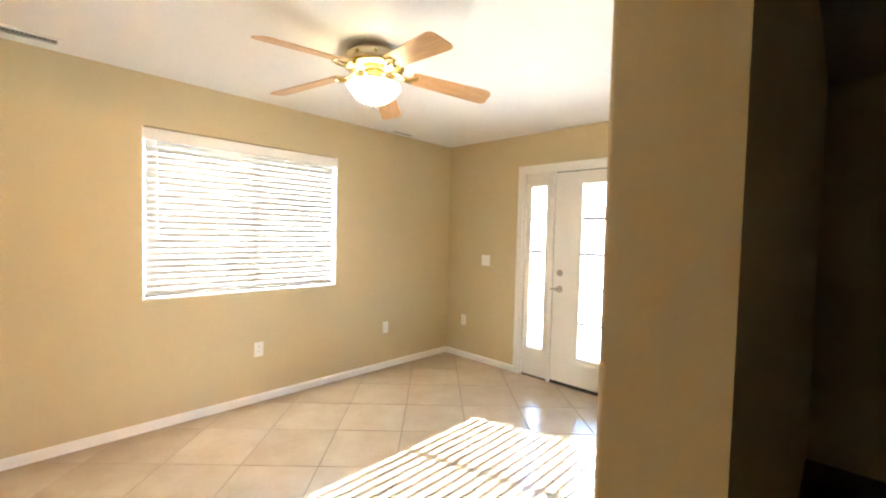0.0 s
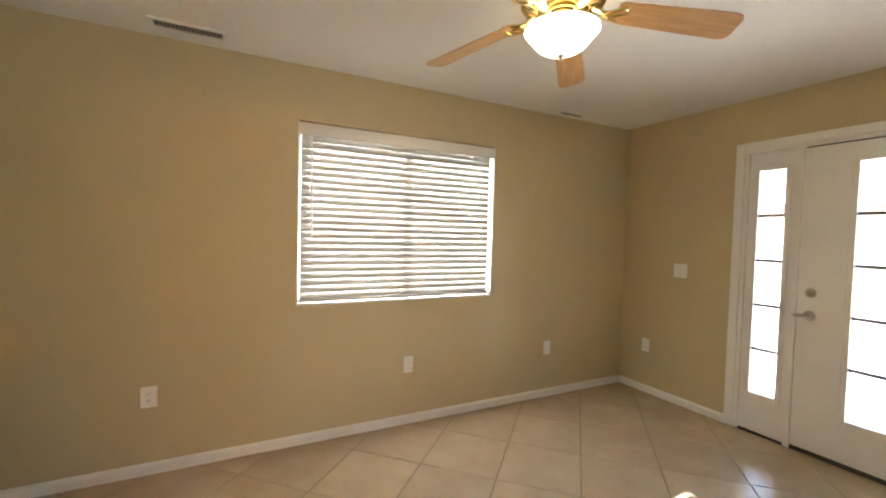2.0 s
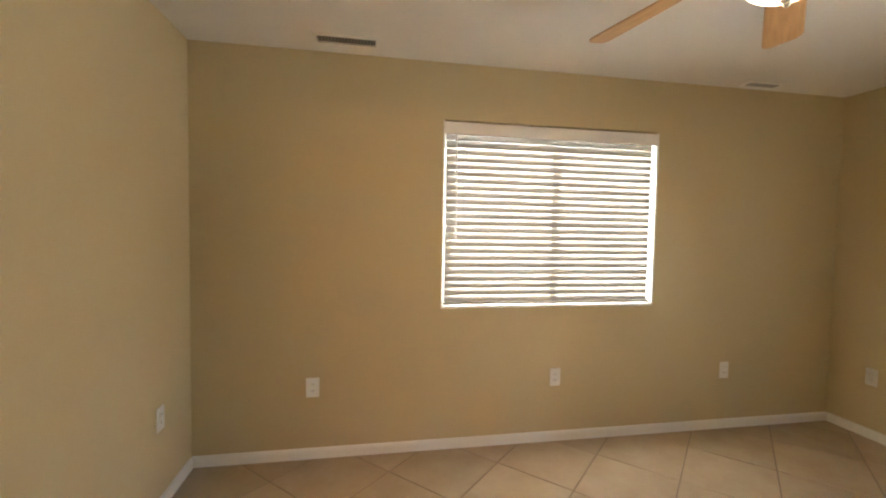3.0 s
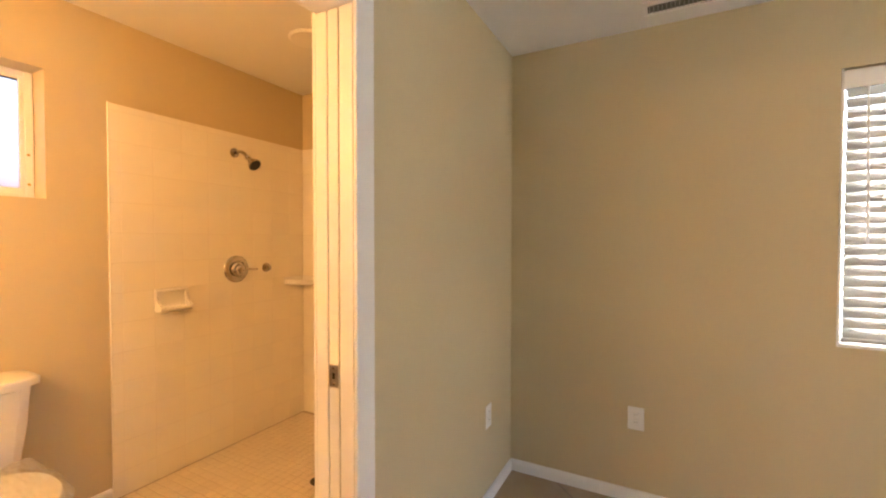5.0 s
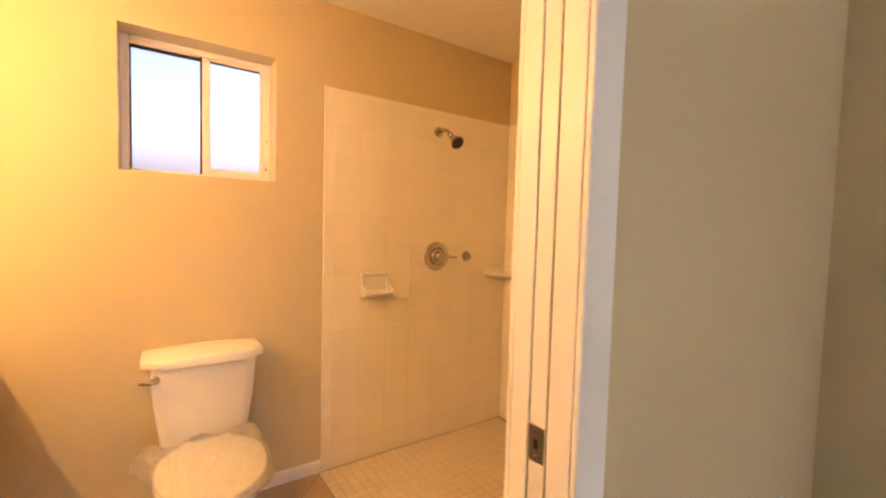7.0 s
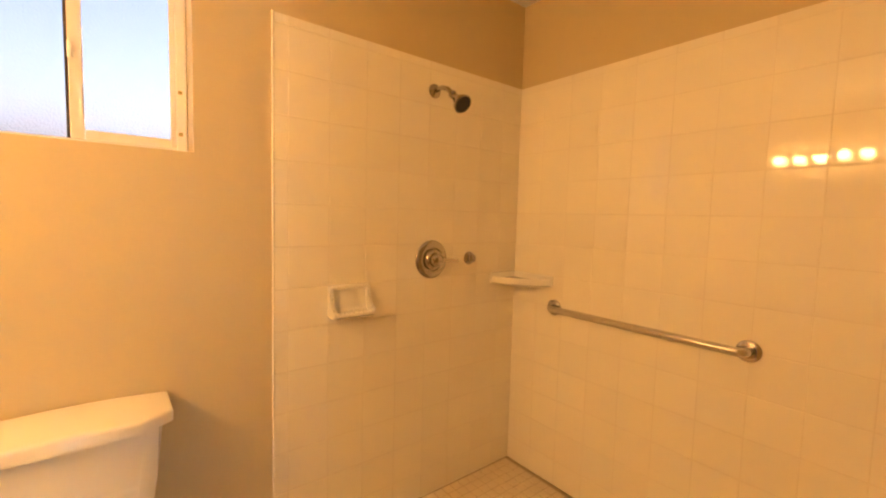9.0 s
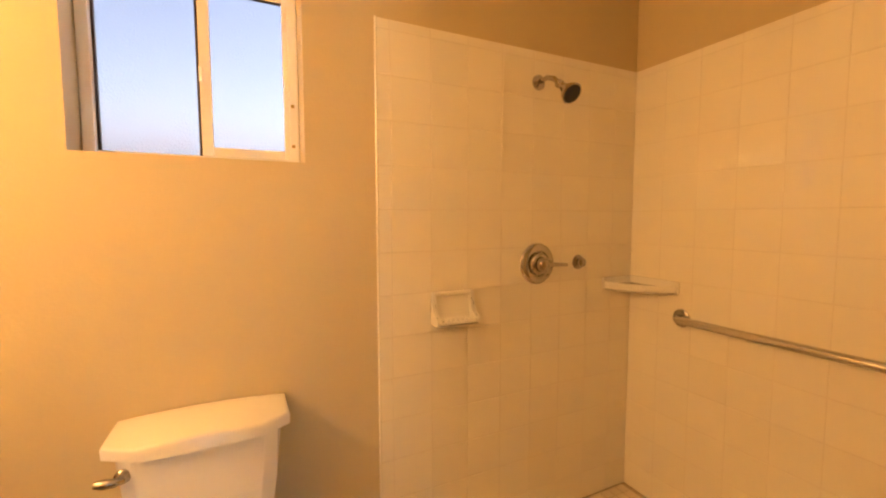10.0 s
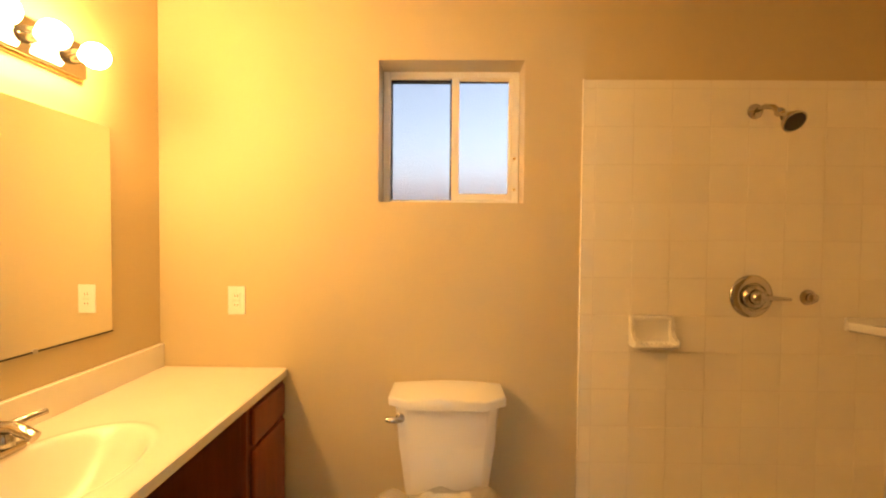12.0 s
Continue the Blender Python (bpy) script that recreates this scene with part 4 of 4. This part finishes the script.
def shower_fittings():
    out = Matrix.Rotation(radians(90), 4, "Y")
    s = base("wall_shower", (TX, -0.535, 1.95), "chrome shower head on a bent arm from the tiled wall", "shower")
    part("flange", moved(lathe(bmesh.new(), [(0.032, 0), (0.031, 0.005), (0.02, 0.014), (0.012, 0.016)], 26), out), CHROME, s, "", True)
    part("arm", tube(bmesh.new(), [(0.0, 0, 0), (0.06, 0.0, 0.004), (0.1, 0.0, -0.012), (0.135, 0.0, -0.045)], 0.0105, 14), CHROME, s, "", True)
    aim = Matrix.Translation((0.13, 0, -0.04)) @ Vector((0.78, 0.02, -0.62)).to_track_quat("Z", "Y").to_matrix().to_4x4()
    part("ball_joint", moved(lathe(bmesh.new(), [(0.008, -0.012), (0.017, -0.003), (0.018, 0.008), (0.013, 0.018)], 20), aim), CHROME, s, "", True)
    h = part("head", moved(lathe(bmesh.new(), [(0.013, 0.014), (0.016, 0.03), (0.026, 0.056), (0.04, 0.082), (0.042, 0.092), (0.038, 0.094)], 30), aim), CHROME, s, "", True)
    part("spray_face", moved(lathe(bmesh.new(), [(0.037, 0.0935), (0.034, 0.097), (0.004, 0.097)], 30), aim), RUBBER, h, "black rubber spray face", True)

    v = base("shower_valve", (TX, -0.53, 1.175), "round chrome shower valve with a lever", "shower valve")
    part("escutcheon", moved(lathe(bmesh.new(), [(0.09, 0), (0.09, 0.004), (0.086, 0.009), (0.076, 0.0135), (0.062, 0.0165), (0.057, 0.0155), (0.055, 0.0125), (0.05, 0.0125)], 44), out), CHROME, v, "", True)
    part("hub", moved(lathe(bmesh.new(), [(0.051, 0.0126), (0.05, 0.024), (0.045, 0.033), (0.036, 0.038), (0.031, 0.037), (0.029, 0.048), (0.024, 0.058), (0.015, 0.064), (0.004, 0.066)], 28), out), CHROME, v, "", True)
    part("lever", tube(bmesh.new(), [(0.052, 0.01, 0.0), (0.06, 0.06, -0.001), (0.06, 0.12, -0.004)], [0.011, 0.009, 0.007], 12), CHROME, v, "", True)
    k = base("diverter_knob", (TX, -0.292, 1.172), "small round chrome diverter knob", "knob")
    part("rose", moved(lathe(bmesh.new(), [(0.034, 0), (0.033, 0.005), (0.018, 0.012), (0.014, 0.014)], 26), out), CHROME, k, "", True)
    part("knob", moved(lathe(bmesh.new(), [(0.013, 0.012), (0.02, 0.018), (0.02, 0.032), (0.012, 0.037), (0.002, 0.038)], 22), out), CHROME, k, "", True)

    d = base("soap_dish", (TX, -0.95, 1.025), "white ceramic soap dish set in the tile", "soap dish")
    w, h = 0.092, 0.066
    cheek = [(0.0006, h - 0.001), (0.014, h - 0.001), (0.02, h - 0.012), (0.022, -h + 0.065), (0.032, -h + 0.045), (0.066, -h + 0.036), (0.074, -h + 0.03), (0.074, -h + 0.014),
             (0.058, -h + 0.002), (0.0006, -h + 0.001)]
    for ya, yb in ((-w, -w + 0.017), (w - 0.017, w)):
        bm = loft(bmesh.new(), [[(x, y, z) for x, z in cheek] for y in (ya, yb)])
        bmesh.ops.bevel(bm, geom=[e for e in bm.edges if e.calc_length() > 0.006], offset=0.004, segments=2, affect="EDGES", clamp_overlap=True)
        part("cheek", bm, PORC, d, "", True)
    part("frame_top", boxed(0.0005, 0.02, -w + 0.012, w - 0.012, h - 0.019, h, 0.006, 3), PORC, d, "", True)
    # scooped back that runs out into the tray
    prof = [(0.006, h - 0.016), (0.007, -h + 0.05), (0.013, -h + 0.028), (0.028, -h + 0.017), (0.055, -h + 0.016), (0.068, -h + 0.024), (0.077, -h + 0.024), (0.078, -h + 0.012),
            (0.056, -h), (0.0006, -h), (0.0006, h - 0.016)]
    bm = loft(bmesh.new(), [[(x, y, z) for x, z in prof] for y in (-w + 0.01, w - 0.01)])
    bmesh.ops.bevel(bm, geom=[e for e in bm.edges if e.calc_length() > 0.1], offset=0.003, segments=2, affect="EDGES", clamp_overlap=True)
    tray = part("tray", bm, PORC, d, "", True)
    for i in range(7):
        y = -0.06 + i * 0.02
        part("tray_ridge", boxed(0.05, 0.081, y - 0.003, y + 0.003, -h + 0.014, -h + 0.028, 0.0025), PORC, tray, "", True)

    c = base("corner_shelf", (TX, TY, 1.045), "white ceramic corner shelf in the shower", "shelf")
    bm = bmesh.new()
    arc = [(0.0005, -0.0005)] + [(0.255 * math.sin(radians(a)) ** 1.25 + 0.0005, -0.188 * math.cos(radians(a)) ** 1.25 - 0.0005) for a in range(0, 91, 6)]
    loft(bm, [[(x * 0.9, y * 0.9, -0.016) for x, y in arc], [(x * 0.985, y * 0.985, -0.006) for x, y in arc], [(x, y, 0.004) for x, y in arc], [(x, y, 0.02) for x, y in arc],
              [(x * 0.985, y * 0.985, 0.025) for x, y in arc], [(x * 0.95, y * 0.95, 0.02) for x, y in arc], [(x * 0.9, y * 0.9, 0.012) for x, y in arc]])
    part("shelf", bm, PORC, c, "", True)
    part("upstand", boxed(0.0006, 0.265, -0.012, -0.0006, -0.012, 0.045, 0.005), PORC, c)
    part("upstand", boxed(0.0006, 0.012, -0.196, -0.0125, -0.012, 0.045, 0.005), PORC, c)

    g = base("grab_bar", (-1.05, TY, 0.93), "long stainless steel grab bar with round flanges", "grab bar")
    up = Matrix.Rotation(radians(90), 4, "X")
    for x in (-0.418, 0.418):
        part("flange", moved(lathe(bmesh.new(), [(0.04, 0.0006), (0.04, 0.005), (0.034, 0.01), (0.02, 0.012)], 30), Matrix.Translation((x, 0, 0)) @ up), CHROME, g, "polished round flange", True)
    pts = [(-0.418, -0.008, 0), (-0.418, -0.025, 0), (-0.412, -0.040, 0), (-0.395, -0.05, 0)] + [(x, -0.05, 0) for x in (-0.2, 0, 0.2)] + [(0.395, -0.05, 0), (0.412, -0.040, 0), (0.418, -0.025, 0), (0.418, -0.008, 0)]
    part("bar", tube(bmesh.new(), pts, 0.0165, 18), STEEL, g, "brushed stainless tube", True)

    r = base("shower_drain", (-0.93, -0.615, 0.0005), "small round dark shower drain", "drain")
    part("grate", lathe(bmesh.new(), [(0.045, 0), (0.045, 0.003), (0.03, 0.004)], 28), BRONZE, r, "", True)
    q = base("recessed_light", (-1.0, -0.595, H2), "round white recessed shower light, unlit", "ceiling light")
    part("trim_ring", lathe(bmesh.new(), [(0.075, -0.001), (0.11, -0.001), (0.112, -0.008), (0.1, -0.016), (0.078, -0.014)], 36), TRIM, q, "", True)
    part("lens", lathe(bmesh.new(), [(0.076, -0.002), (0.07, -0.008), (0.02, -0.011)], 30), NICKEL, q, "grey lens")


shower_fittings()

# ---------------------------------------------------------------- outdoors
solid("ground", boxed(-900, 900, -900, 900, -0.35, -0.2), DIRT, "pale gravel ground round the house", "ground", "structure")
solid("patio_slab", boxed(XE + 0.184, XE + 6.0, -7.5, 3.5, -0.19, -0.02, 0.01), CONC, "pale concrete patio outside the glazed door", "patio", "structure")
# added out of view: its sunlit face bounces light in through the glazed door
solid("bounce_wall", box(boxed(XE + 0.25, XE + 9.0, -7.9, -7.6, -0.2, 2.5, 0.01), XE + 0.22, XE + 9.03, -7.93, -7.57, 2.502, 2.58, 0.015), PALE,
      "unseen pale stucco wall added to bounce sunlight through the glazed door", "garden wall", "structure")


def neighbour_house():
    h = base("neighbour_house", (15.0, -4.0, -0.2), "single-storey stucco house across the yard", "house")
    part("wall", boxed(0, 8, -9, 9, 0, 2.479), PALE, h)
    bm = bmesh.new()
    loft(bm, [[(-0.6, y, 2.48), (-0.6, y, 2.68), (4, y, 2.95), (8.6, y, 2.68), (8.6, y, 2.48)] for y in (-9.6, 9.6)])
    part("roof", bm, ROOFT, h, "red clay tile roof")
    part("fascia", boxed(-0.64, -0.602, -9.6, 9.6, 2.44, 2.66, 0.005), FASCIA, h, "dark red fascia board")
    for y in (-4.6, 2.6):
        w = part("window", boxed(-0.03, 0.05, y - 0.9, y + 0.9, 1.5, 2.25, 0.01), VINYL, h)
        for a in (-0.84, 0.04):
            part("pane", boxed(-0.04, -0.032, y + a, y + a + 0.8, 1.56, 2.19), WINGL, w)


neighbour_house()


# guessed house, added to block bright sky behind the lower obscure glass
def added_dimming_house():
    h = base("added_dimming_house", (-6.2, -2.5, -0.2), "guessed low pink stucco house, added to dim the bathroom window low down", "house")
    part("wall", boxed(-6, 0, -7, 6, 0, 2.2), STUCCO, h)
    bm = bmesh.new()
    loft(bm, [[(0.5, y, 2.05), (0.5, y, 2.21), (-3, y, 2.7), (-6.5, y, 2.21), (-6.5, y, 2.05)] for y in (-7.5, 6.5)])
    part("roof", bm, ROOFT, h, "red clay tile roof")


added_dimming_house()


def patio_cover():
    p = base("patio_cover", (XE + 0.2, -1.9, 0), "brown timber patio cover on posts outside the door", "patio cover")
    part("fascia", boxed(2.6, 2.66, -2.6, 5.8, 2.1, 2.42, 0.01), BEAMW, p)
    part("beam", boxed(2.5, 2.598, 0.74, 5.8, 1.96, 2.2, 0.01), BEAMW, p)
    part("post", boxed(2.5, 2.598, 5.5, 5.6, -0.02, 1.959, 0.01), BEAMW, p)
    part("post", boxed(2.6, 2.66, -2.5, -2.38, -0.02, 2.099, 0.01), BEAMW, p)


patio_cover()


# ---------------------------------------------------------------- floor and wall tiles


def clip(poly, x0, x1, y0, y1):
    """The part of a polygon inside a rectangle."""
    for ax, lim, keep in ((0, x0, 1), (0, x1, -1), (1, y0, 1), (1, y1, -1)):
        out = []
        for a, b in zip(poly, poly[1:] + poly[:1]):
            ia, ib = keep * (a[ax] - lim) >= 0, keep * (b[ax] - lim) >= 0
            if ia:
                out.append(a)
            if ia != ib:
                s = (lim - a[ax]) / (b[ax] - a[ax])
                out.append((a[0] + s * (b[0] - a[0]), a[1] + s * (b[1] - a[1])))
        poly = out
        if len(poly) < 3:
            return []
    return poly


def slab_mesh(name, poly, depth, mat, edge=0.0018):
    """A flat piece with a worn edge; its top is at z = 0."""
    c = (sum(p[0] for p in poly) / len(poly), sum(p[1] for p in poly) / len(poly))

    def inset(p, d):
        v = Vector((p[0] - c[0], p[1] - c[1]))
        k = max(0.0, 1 - d * 1.4 / max(v.length, 1e-5))
        return (c[0] + v.x * k, c[1] + v.y * k)

    bm = bmesh.new()
    rows = [[bm.verts.new((*p, -depth)) for p in poly], [bm.verts.new((*p, -edge)) for p in poly], [bm.verts.new((*inset(p, edge), 0)) for p in poly]]
    for a, b in zip(rows, rows[1:]):
        for i in range(len(poly)):
            j = (i + 1) % len(poly)
            bm.faces.new((a[i], a[j], b[j], b[i]))
    bm.faces.new(rows[-1])
    return mesh_of(name, bm, mat)


P, U0, V0 = 0.46, 1.107, 3.24
HALF = (P - 0.0065) / 2
R2 = math.sqrt(0.5)


def uv_xy(u, v):
    return ((u + v) * R2, (u - v) * R2)


WHOLE = slab_mesh("tile", [uv_xy(a * HALF, b * HALF) for a, b in ((-1, -1), (1, -1), (1, 1), (-1, 1))], 0.008, FLOOR)
RECTS = ((0.0, XE, YS, 0.0), (0.42, 1.67, YS2, YS), (0.0, 3.2, -5.05, YS2), (XT, 0.0, DOORY[0], DOORY[1]), (XW, XT, YV, SHY - 0.015))
for x0, x1, y0, y1 in RECTS:
    for i in range(-16, 17):
        for j in range(-16, 17):
            u, v = U0 + (i + 0.5) * P, V0 + (j + 0.5) * P
            full = [uv_xy(u + a * HALF, v + b * HALF) for a, b in ((-1, -1), (1, -1), (1, 1), (-1, 1))]
            cut = clip(full, x0, x1, y0, y1)
            if not cut:
                continue
            cx, cy = uv_xy(u, v)
            area = abs(sum(a[0] * b[1] - b[0] * a[1] for a, b in zip(cut, cut[1:] + cut[:1]))) / 2
            if area < 0.0006:
                continue
            me = WHOLE if area > 4 * HALF * HALF - 1e-5 else slab_mesh("tile", [(p[0] - cx, p[1] - cy) for p in cut], 0.008, FLOOR)
            o = new("tile", me)
            o.parent = floor
            o.location = (cx, cy, ZB if x1 > 0.1 else 0.0)

# shower tile on two walls
ROW, COL, J = 0.1595, 0.16, 0.002
ZR = [0.0] + [0.132 + ROW * k for k in range(13)] + [2.081]
tiled_w = solid("shower_tile_west", boxed(XW + 0.001, TX - 0.0008, SHY + 0.002, TY + 0.008, 0, 2.08), WGROUT, "white glazed tile facing on the shower wall", "tile wall", "structure")
tiled_n = solid("shower_tile_north", boxed(TX - 0.001, XT - 0.002, TY + 0.0008, YN - 0.001, 0, 2.08), WGROUT, "white glazed tile facing behind the grab bar", "tile wall", "structure")
cache = {}


def wall_piece(parent, a0, a1, z0, z1, m):
    key = (round(a1 - a0, 4), round(z1 - z0, 4))
    if key not in cache:
        w, h = (key[0] - J * 0.5) / 2, (key[1] - J) / 2
        cache[key] = slab_mesh("tile", [(-w, -h), (w, -h), (w, h), (-w, h)], 0.006, WTILE, 0.0018)
    o = new("tile", cache[key])
    o.parent = parent
    rng = wall_piece.rng
    o.matrix_basis = m @ Matrix.Translation(((a0 + a1) / 2, (z0 + z1) / 2, rng.uniform(-0.0003, 0.0003))) @ Euler((rng.gauss(0, 0.0011), rng.gauss(0, 0.0011), 0)).to_matrix().to_4x4()


wall_piece.rng = random.Random(3)
YC = [SHY, -1.197] + [-1.197 + COL * k for k in range(1, 8)] + [TY]
XC = [TX + COL * k for k in range(0, 11)] + [XT - 0.002]
face_w = Matrix(((0, 0, 1, TX), (1, 0, 0, 0), (0, 1, 0, 0), (0, 0, 0, 1)))
face_n = Matrix(((1, 0, 0, 0), (0, 0, -1, TY), (0, 1, 0, 0), (0, 0, 0, 1)))
for za, zb in zip(ZR, ZR[1:]):
    for a, b in zip(YC, YC[1:]):
        wall_piece(tiled_w, a, b, za, zb, face_w)
    for a, b in zip(XC, XC[1:]):
        if b - a > 0.01:
            wall_piece(tiled_n, a, b, za, zb, face_n)
# rounded trim down the open edge
part("edge_trim", tube(bmesh.new(), [(TX - 0.003, SHY + 0.001, 0.001), (TX - 0.003, SHY + 0.001, 2.082)], 0.005, 12), WTILE, tiled_w)

# mosaic floor of the shower
pan = solid("shower_floor", boxed(TX, XT - 0.002, SHY - 0.012, TY, -0.012, -0.002), MGROUT, "cream mosaic floor of the curbless shower", "shower floor", "structure")
MP = 0.052
small = slab_mesh("mosaic_tile", [(-0.0244, -0.0244), (0.0244, -0.0244), (0.0244, 0.0244), (-0.0244, 0.0244)], 0.004, MOSAIC, 0.0012)
rest = bmesh.new()
count = 0
y = SHY - 0.012 + MP / 2
while y < TY - MP / 2:
    x = TX + 0.004 + MP / 2
    while x < XT - MP / 2:
        if count < 300:
            o = new("mosaic_tile", small)
            o.parent = pan
            o.location = (x, y, 0)
            count += 1
        else:
            h = 0.0244
            top = [rest.verts.new((x + a * (h - 0.0012), y + b * (h - 0.0012), 0)) for a, b in ((-1, -1), (1, -1), (1, 1), (-1, 1))]
            low = [rest.verts.new((x + a * h, y + b * h, -0.0014)) for a, b in ((-1, -1), (1, -1), (1, 1), (-1, 1))]
            rest.faces.new(top)
            for i in range(4):
                rest.faces.new((low[i], low[(i + 1) % 4], top[(i + 1) % 4], top[i]))
        x += MP
    y += MP
part("mosaic_field", rest, MOSAIC, pan)["kind"] = "stuff"
